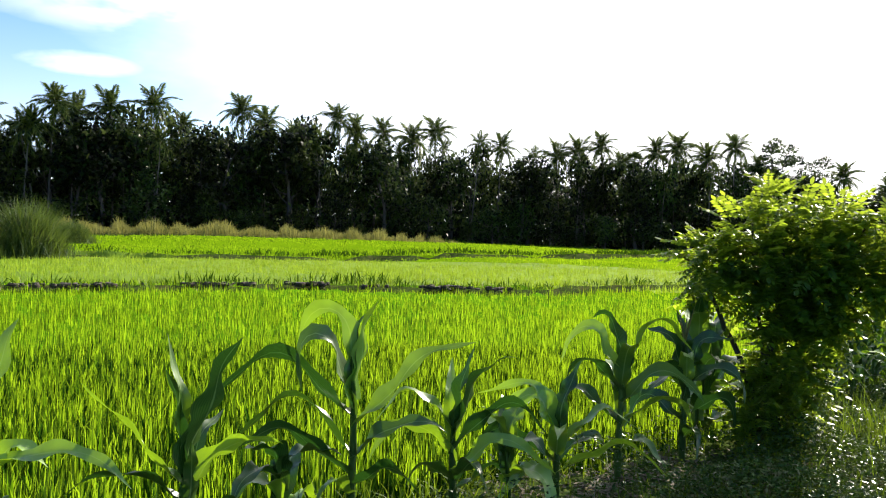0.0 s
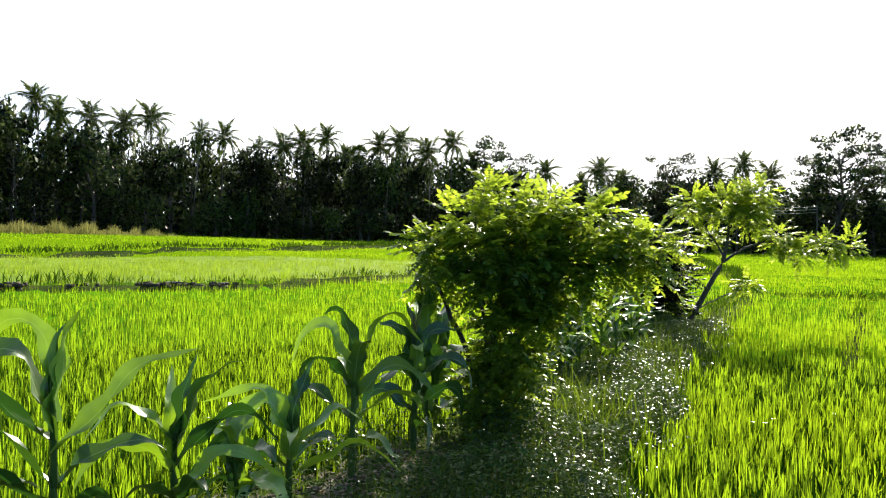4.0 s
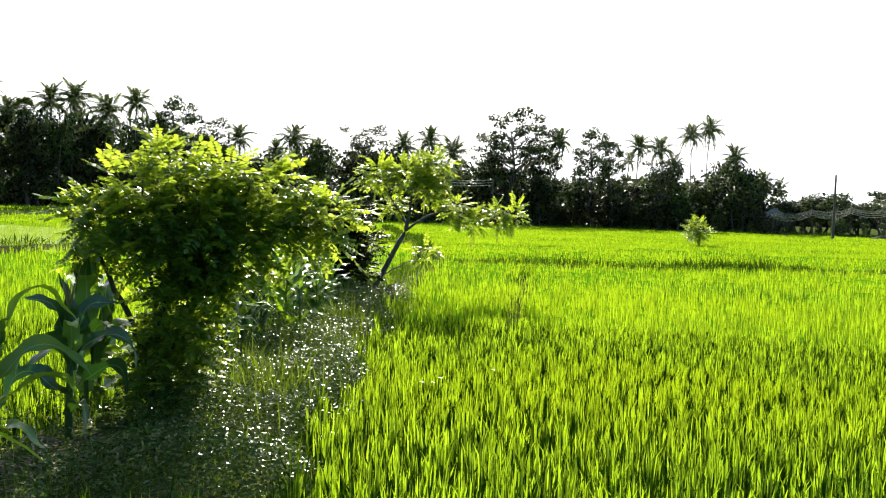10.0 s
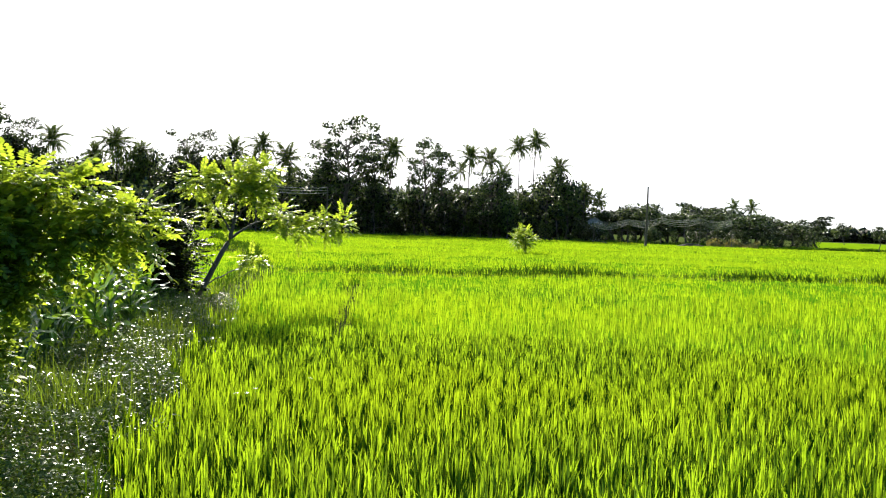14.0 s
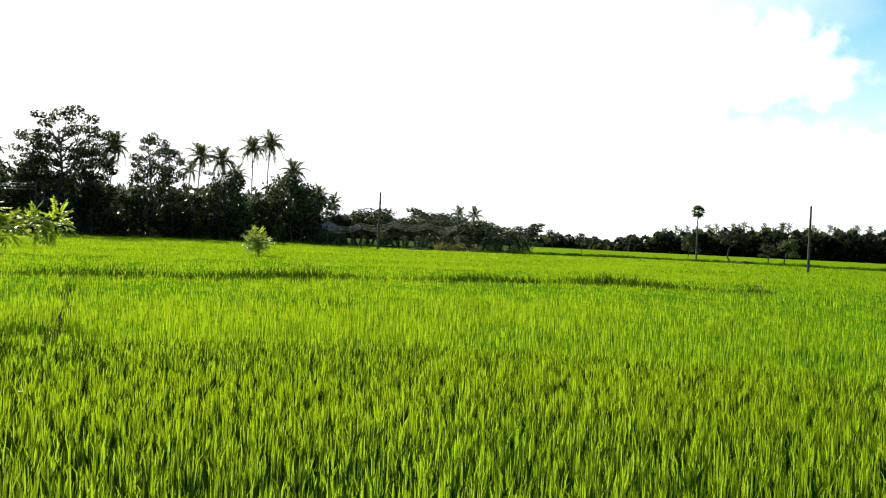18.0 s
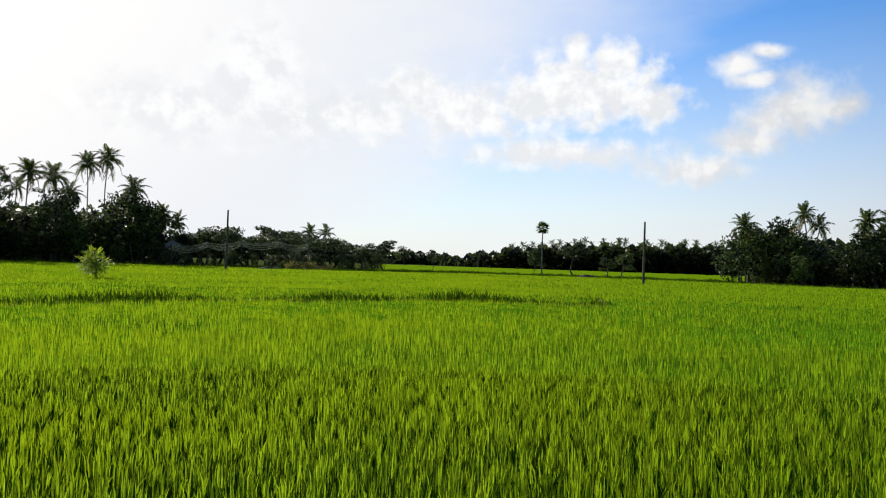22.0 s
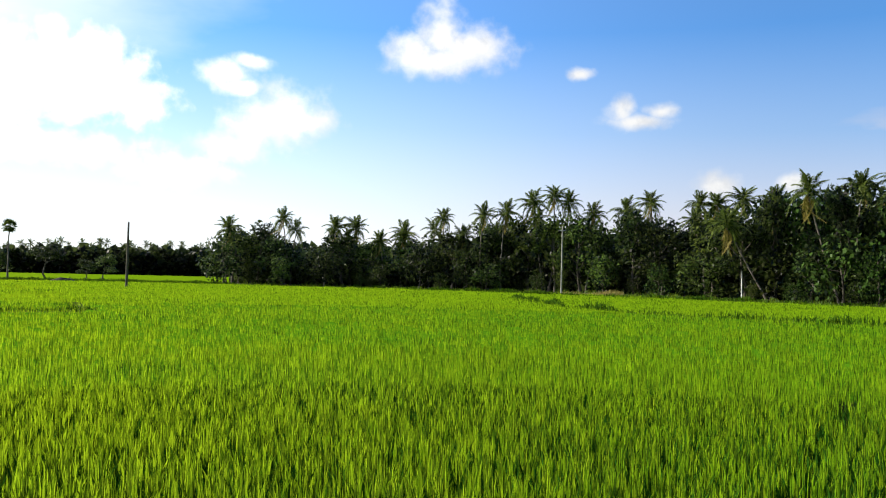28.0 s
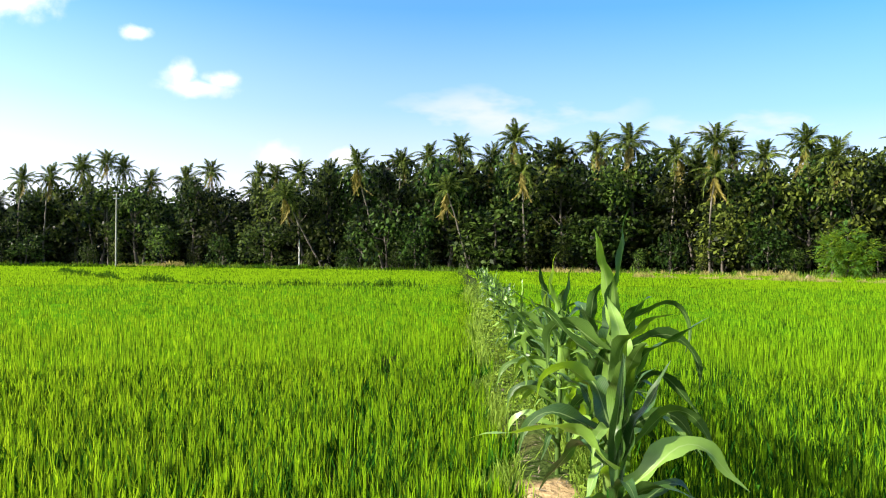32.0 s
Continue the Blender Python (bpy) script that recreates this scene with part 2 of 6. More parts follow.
def solid_material(name, a, b, scale, rough=0.85, bump=0.4, bump_scale=None, stretch=(1, 1, 1), third=None):
    """A rough surface of two colours at two scales, with relief."""
    m, tree = new_material(name)
    coord = tree.nodes.new("ShaderNodeTexCoord")
    mp = tree.nodes.new("ShaderNodeMapping")
    mp.inputs["Scale"].default_value = stretch
    tree.links.new(coord.outputs["Object"], mp.inputs["Vector"])
    big = node(tree, "ShaderNodeTexNoise", Scale=scale, Detail=4.0)
    small = node(tree, "ShaderNodeTexNoise", Scale=bump_scale or scale * 9, Detail=5.0)
    for n in (big, small):
        tree.links.new(mp.outputs[0], n.inputs["Vector"])
    color = mix_color(tree, smooth(tree, big.outputs[0], 0.35, 0.65), a, b)
    color = mix_color(tree, smooth(tree, small.outputs[0], 0.4, 0.75, 0.0, 0.55), color, third or tuple(c * 0.5 for c in a))
    body = node(tree, "ShaderNodeBsdfPrincipled", Roughness=rough)
    tree.links.new(color, body.inputs["Base Color"])
    bp = node(tree, "ShaderNodeBump", Strength=bump, Distance=0.03)
    tree.links.new(small.outputs[0], bp.inputs["Height"])
    tree.links.new(bp.outputs[0], body.inputs["Normal"])
    finish(tree, body.outputs[0])
    return m


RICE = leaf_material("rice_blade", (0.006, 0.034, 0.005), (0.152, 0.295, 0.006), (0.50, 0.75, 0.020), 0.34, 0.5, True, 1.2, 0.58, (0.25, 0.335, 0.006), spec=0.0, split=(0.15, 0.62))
# low leaves carry the shade between the blades in their dark colour
RICE_LOW_SHADE = leaf_material("rice_lower_leaf_shaded", (0.008, 0.042, 0.004), (0.030, 0.110, 0.008), (0.05, 0.11, 0.005), 0.12, 1.0, True, 1.5, spec=0.0)
# sheet colour darkened to give the shaded gaps between rice tips
RICE_BODY_SHADE = leaf_material("rice_body", (0.035, 0.120, 0.004), (0.105, 0.250, 0.007), (0.10, 0.24, 0.006), 0.15, 1.0, True, 2.5, spec=0.0)
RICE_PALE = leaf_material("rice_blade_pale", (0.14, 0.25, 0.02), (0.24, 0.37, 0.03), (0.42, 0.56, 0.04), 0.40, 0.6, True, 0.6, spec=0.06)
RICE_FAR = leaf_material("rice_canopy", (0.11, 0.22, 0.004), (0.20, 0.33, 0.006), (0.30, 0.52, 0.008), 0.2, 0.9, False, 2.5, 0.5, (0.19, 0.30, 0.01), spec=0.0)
GRASS = leaf_material("bund_grass", (0.022, 0.060, 0.008), (0.12, 0.21, 0.018), (0.28, 0.40, 0.02), 0.30, 0.5, True, 2.0, spec=0.15)
DRY_GRASS = leaf_material("dry_grass", (0.20, 0.19, 0.05), (0.38, 0.33, 0.12), (0.45, 0.38, 0.10), 0.4, 0.7, True, 0.4)
REED = leaf_material("reed_bush", (0.025, 0.055, 0.014), (0.075, 0.125, 0.025), (0.17, 0.24, 0.03), 0.30, 0.6, True, 0.8)
BUND_WEED = leaf_material("rank_weed", (0.02, 0.06, 0.006), (0.06, 0.13, 0.010), (0.10, 0.19, 0.01), 0.25, 0.9, True, 0.8, spec=0.0)
WEED = leaf_material("weed_leaf", (0.012, 0.034, 0.007), (0.045, 0.095, 0.016), (0.16, 0.26, 0.02), 0.14, 0.28, True, 5.0, spec=0.10)
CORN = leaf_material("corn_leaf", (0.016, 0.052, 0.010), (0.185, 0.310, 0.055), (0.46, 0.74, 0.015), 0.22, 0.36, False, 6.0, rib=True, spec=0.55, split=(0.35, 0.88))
STALK = leaf_material("corn_stalk", (0.03, 0.07, 0.012), (0.075, 0.13, 0.025), (0.10, 0.18, 0.02), 0.12, 0.45, False, 9.0)
BUSH = leaf_material("pinnate_leaf", (0.018, 0.055, 0.010), (0.065, 0.150, 0.018), (0.60, 0.78, 0.05), 0.40, 0.42, True, 4.0, spec=0.22)
# the woods' black gaps are partly coloured in, by near-black leaves and darkened crowns
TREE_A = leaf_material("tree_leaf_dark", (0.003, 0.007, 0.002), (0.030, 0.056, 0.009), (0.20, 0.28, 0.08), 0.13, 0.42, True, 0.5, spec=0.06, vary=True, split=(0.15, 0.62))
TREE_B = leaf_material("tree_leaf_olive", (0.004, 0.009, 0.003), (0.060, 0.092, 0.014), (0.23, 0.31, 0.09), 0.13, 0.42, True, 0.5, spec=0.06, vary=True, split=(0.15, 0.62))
FROND = leaf_material("palm_frond", (0.010, 0.024, 0.005), (0.110, 0.145, 0.022), (0.22, 0.30, 0.06), 0.16, 0.45, True, 0.7, spec=0.12, split=(0.15, 0.62))
OLD_FROND = leaf_material("palm_frond_old", (0.16, 0.135, 0.03), (0.33, 0.27, 0.06), (0.30, 0.24, 0.05), 0.25, 0.6, False, 0.7)
BARK = solid_material("bark", (0.045, 0.038, 0.03), (0.10, 0.085, 0.068), 2.0, 0.9, 0.7, 14.0, (1, 1, 0.3))
PALM_BARK = solid_material("palm_bark", (0.075, 0.065, 0.052), (0.16, 0.14, 0.115), 1.2, 0.9, 0.6, 6.0, (1, 1, 4))
VERGE = leaf_material("verge_grass", (0.07, 0.14, 0.015), (0.26, 0.37, 0.05), (0.34, 0.46, 0.04), 0.30, 0.6, True, 2.0, spec=0.06)
MEADOW = leaf_material("seeding_grass", (0.13, 0.15, 0.035), (0.27, 0.26, 0.08), (0.34, 0.32, 0.08), 0.35, 0.7, True, 0.4, spec=0.05)
DARK_EARTH = solid_material("dark_earth", (0.040, 0.030, 0.018), (0.085, 0.065, 0.040), 3.0, 0.95, 0.8, 20.0)
POLE_WOOD = solid_material("pole_wood", (0.05, 0.04, 0.035), (0.10, 0.085, 0.07), 1.5, 0.85, 0.5, 12.0, (1, 1, 0.2))
CONCRETE = solid_material("concrete", (0.22, 0.22, 0.21), (0.30, 0.29, 0.27), 1.0, 0.9, 0.4, 14.0)
WHITE_PAINT = solid_material("white_paint", (0.70, 0.70, 0.67), (0.80, 0.80, 0.78), 1.0, 0.6, 0.2, 10.0)
NET = solid_material("net_cord", (0.26, 0.25, 0.22), (0.36, 0.34, 0.30), 3.0, 0.8, 0.2)
DARK_HEAP = solid_material("rotting_branches", (0.012, 0.011, 0.010), (0.03, 0.026, 0.022), 2.0, 0.95, 0.9, 9.0)
WIRE = solid_material("wire", (0.30, 0.30, 0.29), (0.42, 0.42, 0.40), 3.0, 0.6, 0.1)
BLUE_WALL = solid_material("blue_wall", (0.26, 0.29, 0.33), (0.33, 0.36, 0.40), 1.5, 0.8, 0.2, 10.0)
PETAL = solid_material("petal", (0.74, 0.74, 0.70), (0.82, 0.82, 0.80), 30.0, 0.6, 0.1)
STUBBLE = solid_material("litter", (0.11, 0.085, 0.05), (0.20, 0.16, 0.10), 4.0, 0.95, 0.6, 25.0)


def ground_material():
    """Wet dark mud in the paddies, grass and bare soil on the bunds, grass beyond the fields."""
    m, tree = new_material("ground_cover")
    geo = tree.nodes.new("ShaderNodeNewGeometry")
    attr = tree.nodes.new("ShaderNodeAttribute")
    attr.attribute_name = "cover"
    parts_of = tree.nodes.new("ShaderNodeSeparateColor")
    tree.links.new(attr.outputs["Color"], parts_of.inputs[0])
    fine = node(tree, "ShaderNodeTexNoise", Scale=14.0, Detail=6.0)
    wide = node(tree, "ShaderNodeTexNoise", Scale=1.3, Detail=5.0)
    for n in (fine, wide):
        tree.links.new(geo.outputs["Position"], n.inputs["Vector"])
    mud = mix_color(tree, fine.outputs[0], (0.014, 0.020, 0.007), (0.040, 0.050, 0.018))
    grass = mix_color(tree, fine.outputs[0], (0.022, 0.036, 0.010), (0.065, 0.095, 0.022))
    grass = mix_color(tree, smooth(tree, wide.outputs[0], 0.5, 0.7), grass, (0.085, 0.085, 0.030))
    soil = mix_color(tree, fine.outputs[0], (0.22, 0.145, 0.070), (0.50, 0.36, 0.19))
    color = mix_color(tree, parts_of.outputs[0], mud, grass)
    ragged = math_node(tree, "ADD", parts_of.outputs[1], math_node(tree, "MULTIPLY", math_node(tree, "SUBTRACT", wide.outputs[0], 0.5), 1.1))
    color = mix_color(tree, smooth(tree, ragged, 0.4, 0.6), color, soil)
    body = node(tree, "ShaderNodeBsdfPrincipled", Roughness=1.0)
    body.inputs["Specular IOR Level"].default_value = 0.0
    tree.links.new(color, body.inputs["Base Color"])
    bp = node(tree, "ShaderNodeBump", Strength=0.8, Distance=0.05)
    tree.links.new(fine.outputs[0], bp.inputs["Height"])
    tree.links.new(bp.outputs[0], body.inputs["Normal"])
    finish(tree, body.outputs[0])
    return m


GROUND = ground_material()


# ---- building helpers ----
rng = np.random.default_rng(7)


def mesh_of(name, verts, faces, material, smooth_shade=False, uv=None):
    """A mesh from arrays: verts (n, 3), faces a list of index arrays with 3 or 4 columns."""
    me = bpy.data.meshes.new(name)
    verts = np.asarray(verts, dtype=np.float32)
    faces = [np.asarray(f, dtype=np.int32) for f in faces if len(f)]
    loops = np.concatenate([f.ravel() for f in faces])
    sizes = np.concatenate([np.full(len(f), f.shape[1], dtype=np.int32) for f in faces])
    starts = np.concatenate(([0], np.cumsum(sizes)[:-1])).astype(np.int32)
    me.vertices.add(len(verts))
    me.vertices.foreach_set("co", verts.ravel())
    me.loops.add(len(loops))
    me.loops.foreach_set("vertex_index", loops)
    me.polygons.add(len(sizes))
    me.polygons.foreach_set("loop_start", starts)
    me.polygons.foreach_set("loop_total", sizes)
    if smooth_shade:
        me.polygons.foreach_set("use_smooth", np.ones(len(sizes), dtype=bool))
    if uv is not None:
        layer = me.uv_layers.new(name="UVMap")
        layer.data.foreach_set("uv", np.asarray(uv, dtype=np.float32)[loops].ravel())
    me.update(calc_edges=True)
    me.materials.append(material)
    return me


def part(name, me, parent, m=None, label=""):
    ob = new(name, me)
    ob.parent = parent
    if m is not None:
        ob.matrix_basis = m
    if label:
        ob["label"] = label
    return ob


def thing(name, m, label, category, group=""):
    ob = new(name)
    ob.empty_display_size = 0.2
    ob.matrix_basis = m
    return tagged(ob, label, category, group)


def tube(points, radii, sides=7):
    """Vertices and quads of a tapering tube along points."""
    points = np.asarray(points, dtype=float)
    n = len(points)
    tang = np.gradient(points, axis=0)
    tang /= np.linalg.norm(tang, axis=1)[:, None] + 1e-9
    ref = np.where(np.abs(tang[:, 2:3]) > 0.9, np.array([[1.0, 0, 0]]), np.array([[0, 0, 1.0]]))
    u = np.cross(tang, ref)
    u /= np.linalg.norm(u, axis=1)[:, None] + 1e-9
    v = np.cross(tang, u)
    ang = np.arange(sides) * 2 * np.pi / sides
    ring = np.cos(ang)[None, :, None] * u[:, None] + np.sin(ang)[None, :, None] * v[:, None]
    verts = (points[:, None] + ring * np.asarray(radii)[:, None, None]).reshape(-1, 3)
    i, j = np.meshgrid(np.arange(n - 1), np.arange(sides), indexing="ij")
    a, b = i * sides + j, i * sides + (j + 1) % sides
    quads = np.stack([a, b, b + sides, a + sides], -1).reshape(-1, 4)
    return verts, quads


def joined(pieces):
    """Several (verts, quads) as one."""
    verts, quads, base = [], [], 0
    for v, q in pieces:
        verts.append(v)
        quads.append(np.asarray(q) + base)
        base += len(v)
    return np.concatenate(verts), np.concatenate(quads)


def unit(v):
    return v / (np.linalg.norm(v, axis=-1, keepdims=True) + 1e-9)


def leaf_quads(centres, along, normal, length, width, bend=0.15):
    """Bent leaf diamonds: six vertices, four triangles' worth of quads each."""
    along = unit(along)
    side = unit(np.cross(along, normal))
    up = np.cross(side, along)
    L, W = np.asarray(length)[:, None], np.asarray(width)[:, None]
    p0 = centres - along * L * 0.5
    p1 = centres - along * L * 0.1 + side * W * 0.5 - up * W * bend
    p2 = centres - along * L * 0.1 - side * W * 0.5 - up * W * bend
    p3 = centres + along * L * 0.5 - up * L * bend
    verts = np.stack([p0, p1, p3, p2], 1).reshape(-1, 3)
    k = np.arange(len(centres))[:, None] * 4
    return verts, np.concatenate([k, k + 1, k + 2, k + 3], 1)


def polar(az, r):
    return -math.sin(radians(az)) * r, math.cos(radians(az)) * r


# ---- the plan: bunds, field edge, terraces ----
def table(az, rows):
    rows = sorted(rows)
    return np.interp(az, [q[0] for q in rows], [q[1] for q in rows])


EDGE = [(40, 84), (28, 88), (10, 95), (-4, 104), (-12, 108), (-26, 113), (-45, 110), (-60, 110), (-74, 104), (-80, 112), (-90, 116),
        (-101, 108), (-116, 101), (-124, 97), (-136, 80), (-146, 74), (-158, 74), (-170, 70), (-200, 70)]
RISE = [(60, 1.5), (15, 1.5), (0, 1.25), (-12, 0.85), (-24, 0.3), (-38, 0.0), (-200, 0.0)]
BUND_Z = [(-3.36, 3.78), (-0.58, -0.38), (9.35, -15.24), (26.45, -41.03), (44, -66)]
BUND_A0 = [(-8, 2.4), (-3.55, 3.6), (-1.05, 4.54), (0.5, 5.1)]
BUND_A = [(0.7, 5.15), (1.5, 5.45), (3.2, 7.1), (5.5, 9.6), (9.1, 13.3)]
BUND_AW = [(1.85, 4.7), (2.6, 5.45), (4.3, 7.4), (6.0, 9.4)]
BUND_A2 = [(9.2, 13.2), (17.7, 21.8), (27, 34), (42, 58)]
BUND_B = [(17.7, 21.7), (22.5, 16.6), (29, 12), (35, 5.2), (35.2, -1.2)]
BUND_C = [(35.2, -1.2), (56, -0.2), (80, 4)]
BUND_D = [(62, -36), (44, -29), (35, -27.6), (30, -28.6), (23.5, -32.0)]
BUND_E = [(100, -34), (82.5, -45), (60, -55), (44, -62), (34, -72)]
BUND_L = [(-18, 18), (-9.2, 23.4), (-4.6, 26.0), (2.9, 26.2), (10, 31), (27, 34)]
BUND_M = [(-30, 40), (-17, 45), (-3, 52), (12, 62), (24, 78)]
BUNDS = [(BUND_Z, 0.27, 0.0), (BUND_A0, 0.12, 0.0), (BUND_A, 0.62, 0.0), (BUND_AW, 0.42, -0.03), (BUND_A2, 0.30, 0.02), (BUND_B, 0.34, -0.02), (BUND_C, 0.08, -0.15),
         (BUND_D, 0.25, -0.05), (BUND_L, 0.50, 0.12), (BUND_M, 0.8, 0.22), (BUND_E, 0.45, 0.0)]


def near_line(x, y, line):
    best = np.full(np.shape(x), 1e9)
    for (ax, ay), (bx, by) in zip(line, line[1:]):
        dx, dy = bx - ax, by - ay
        k = np.clip(((x - ax) * dx + (y - ay) * dy) / (dx * dx + dy * dy), 0, 1)
        best = np.minimum(best, np.hypot(x - ax - k * dx, y - ay - k * dy))
    return best


def step(v, lo, hi):
    k = np.clip((v - lo) / (hi - lo), 0, 1)
    return k * k * (3 - 2 * k)


def bearing(x, y):
    a = np.degrees(np.arctan2(-x, y))
    return np.where(a > 60, a - 360, a)


def rise_at(x, y):
    r = np.hypot(x, y)
    wob = 1.5 * np.sin(x * 0.21) + 1.2 * np.sin(y * 0.17 + 1)
    rr = r + wob
    return table(bearing(x, y), RISE) * (0.14 * step(rr, 26, 29) + 0.32 * step(rr, 48, 54) + 0.30 * step(rr, 58, 64) + 0.24 * step(rr, 66, 80))


def bund_at(x, y):
    """How far a place belongs to a bund (0 to 1), and the bund's height above it."""
    cover, top = np.zeros(np.shape(x)), np.full(np.shape(x), -0.25)
    wob = 0.10 * np.sin(x * 2.3 + y * 1.1) + 0.08 * np.sin(y * 3.1 - x)
    for line, half, z in BUNDS:
        d = near_line(x, y, line) + wob
        c = 1 - step(d, half - 0.05, half + 0.35)
        cover = np.maximum(cover, c)
        top = np.maximum(top, -0.25 + (z + 0.25) * c)
    return cover, top


def height_at(x, y):
    cover, top = bund_at(x, y)
    r = np.hypot(x, y)
    rim = table(bearing(x, y), EDGE) - 17 * step(bearing(x, y), -6, 6)
    out = step(r, rim - 1, rim + 1)
    return np.maximum(top, -0.25 + 0.3 * out) + rise_at(x, y), np.maximum(cover, out)


def build_ground():
    rad = np.concatenate(([0.0], np.geomspace(0.12, 60, 130), np.linspace(61, 125, 40), np.geomspace(135, 4000, 26)))
    ang = np.linspace(0, 2 * np.pi, 340, endpoint=False)
    R, A = np.meshgrid(rad, ang, indexing="ij")
    x, y = R * np.sin(A), R * np.cos(A)
    z, cover = height_at(x, y)
    jit = rng.normal(0, 0.012, x.shape) * (R < 30)
    verts = np.stack([x, y, z + jit], -1).reshape(-1, 3)
    i, j = np.meshgrid(np.arange(len(rad) - 1), np.arange(len(ang)), indexing="ij")
    n = len(ang)
    a, b = i * n + j, i * n + (j + 1) % n
    me = mesh_of("ground", verts, [np.stack([a, b, b + n, a + n], -1).reshape(-1, 4)], GROUND, True)
    soil = (1 - step(near_line(x, y, [(-0.75, 0.2), (4.30, -7.40), (8.8, -14.5), (24.2, -37.4)]), 0.24, 0.42)) * (1 - 0.8 * step(np.hypot(x, y), 5.2, 7.0))
    soil = np.maximum(soil, 0.42 * (1 - step(near_line(x, y, [(0.5, 5.0), (1.7, 5.9), (2.6, 6.4), (5.2, 9.4)]), 0.15, 0.55)))
    col = np.stack([cover, soil, np.zeros_like(soil), np.ones_like(soil)], -1).reshape(-1, 4).astype(np.float32)
    layer = me.color_attributes.new("cover", "FLOAT_COLOR", "POINT")
    layer.data.foreach_set("color", col.ravel())
    tagged(new("ground", me), "muddy paddy ground with grassy earth bunds between the fields", "ground", kind="structure")


build_ground()


# ---- rice ----
def scatter(count, near, far, power, az0=36.0, az1=-182.0):
    """Random places round the camera's stand, thinning out with distance as r to the given power."""
    p = power + 2
    u = rng.random(count)
    r = (near ** p + u * (far ** p - near ** p)) ** (1 / p)
    a = np.radians(rng.uniform(az1, az0, count))
    return -np.sin(a) * r, np.cos(a) * r, r


def blades(x, y, z, length, width, lean, droop=0.35, shoulder=0.62):
    """Grass blades: a quad and a tip each, leaning outwards and drooping."""
    n = len(x)
    turn = rng.uniform(0, 2 * np.pi, n)
    face = rng.uniform(0, 2 * np.pi, n)
    out = np.stack([np.cos(turn), np.sin(turn), np.zeros(n)], 1)
    side = np.stack([np.cos(face), np.sin(face), np.zeros(n)], 1) * (np.asarray(width) / 2)[:, None]
    base = np.stack([x, y, z], 1)
    up = np.array([[0, 0, 1.0]])
    L = np.asarray(length)[:, None]
    s, c = np.sin(lean)[:, None], np.cos(lean)[:, None]
    mid = base + (out * s * 0.7 + up * c * shoulder) * L
    tip = base + (out * (s * 1.1 + droop * s) + up * c * (1.0 - 0.25 * s)) * L
    verts = np.stack([base - side * 0.7, base + side * 0.7, mid + side, mid - side, tip], 1).reshape(-1, 3)
    k = np.arange(n)[:, None] * 5
    return verts, np.concatenate([k, k + 1, k + 2, k + 3], 1), np.concatenate([k + 3, k + 2, k + 4], 1)


def slim_blades(x, y, z, length, width, lean):
    """Blades of one bent kite each, for plants farther off."""
    n = len(x)
    turn, face = rng.uniform(0, 2 * np.pi, n), rng.uniform(0, 2 * np.pi, n)
    out = np.stack([np.cos(turn), np.sin(turn), np.zeros(n)], 1)
    side = np.stack([np.cos(face), np.sin(face), np.zeros(n)], 1) * (np.asarray(width) / 2)[:, None]
    base = np.stack([x, y, z], 1)
    L, s, c = np.asarray(length)[:, None], np.sin(lean)[:, None], np.cos(lean)[:, None]
    up = np.array([[0, 0, 1.0]])
    mid = base + (out * s * 0.5 + up * c * 0.55) * L
    tip = base + (out * s * 1.4 + up * c * (1 - 0.25 * s)) * L
    verts = np.stack([base, mid + side, tip, mid - side], 1).reshape(-1, 3)
    k = np.arange(n)[:, None] * 4
    return verts, np.concatenate([k, k + 1, k + 2, k + 3], 1)


def tips(x, y, z, length, width, lean):
    """The upper part of each blade, one tapering triangle, where the closed rice hides the rest."""
    n = len(x)
    turn, face = rng.uniform(0, 2 * np.pi, n), rng.uniform(0, 2 * np.pi, n)
    out = np.stack([np.cos(turn), np.sin(turn), np.zeros(n)], 1)
    side = np.stack([np.cos(face), np.sin(face), np.zeros(n)], 1) * (np.asarray(width) * 0.6)[:, None]
    base = np.stack([x, y, z], 1)
    way = out * np.sin(lean)[:, None] * 1.2 + np.array([[0, 0, 1.0]]) * np.cos(lean)[:, None]
    tip = base + way * np.asarray(length)[:, None]
    low = base + way * np.minimum(0.20, np.asarray(length) * 0.6)[:, None]
    return np.stack([low - side, low + side, tip], 1)


def in_field(x, y, margin=0.0):
    cover, _ = bund_at(x, y)
    return (cover < 0.10 + 0.8 * rng.random(np.shape(x)) ** 2.0) & (np.hypot(x, y) < table(bearing(x, y), EDGE) - 1 - margin - 17 * step(bearing(x, y), -6, 6))


def rice_hills(x, y, r, each, spread, lean, tall_var):
    """Blade arguments for hills of rice at x, y, each blade leaning out of its hill."""
    n = len(x)
    tall = 0.41 + 0.03 * np.sin(x * 0.31 + 2 * np.sin(y * 0.23)) + rng.normal(0, tall_var, n)
    scale = np.maximum(1.0, r / 9.0)
    X = np.repeat(x, each) + rng.normal(0, 1, n * each) * np.repeat(spread * np.sqrt(scale), each)
    Y = np.repeat(y, each) + rng.normal(0, 1, n * each) * np.repeat(spread * np.sqrt(scale), each)
    Z = np.repeat(height_at(x, y)[0], each) - 0.02
    length = np.repeat(tall, each) * (1.06 - 0.32 * rng.random(n * each) ** 1.4)
    width = rng.uniform(0.0070, 0.0125, n * each) * np.repeat(scale ** 0.70, each)
    return X, Y, Z, length, width, np.abs(rng.normal(lean, 0.06, n * each))


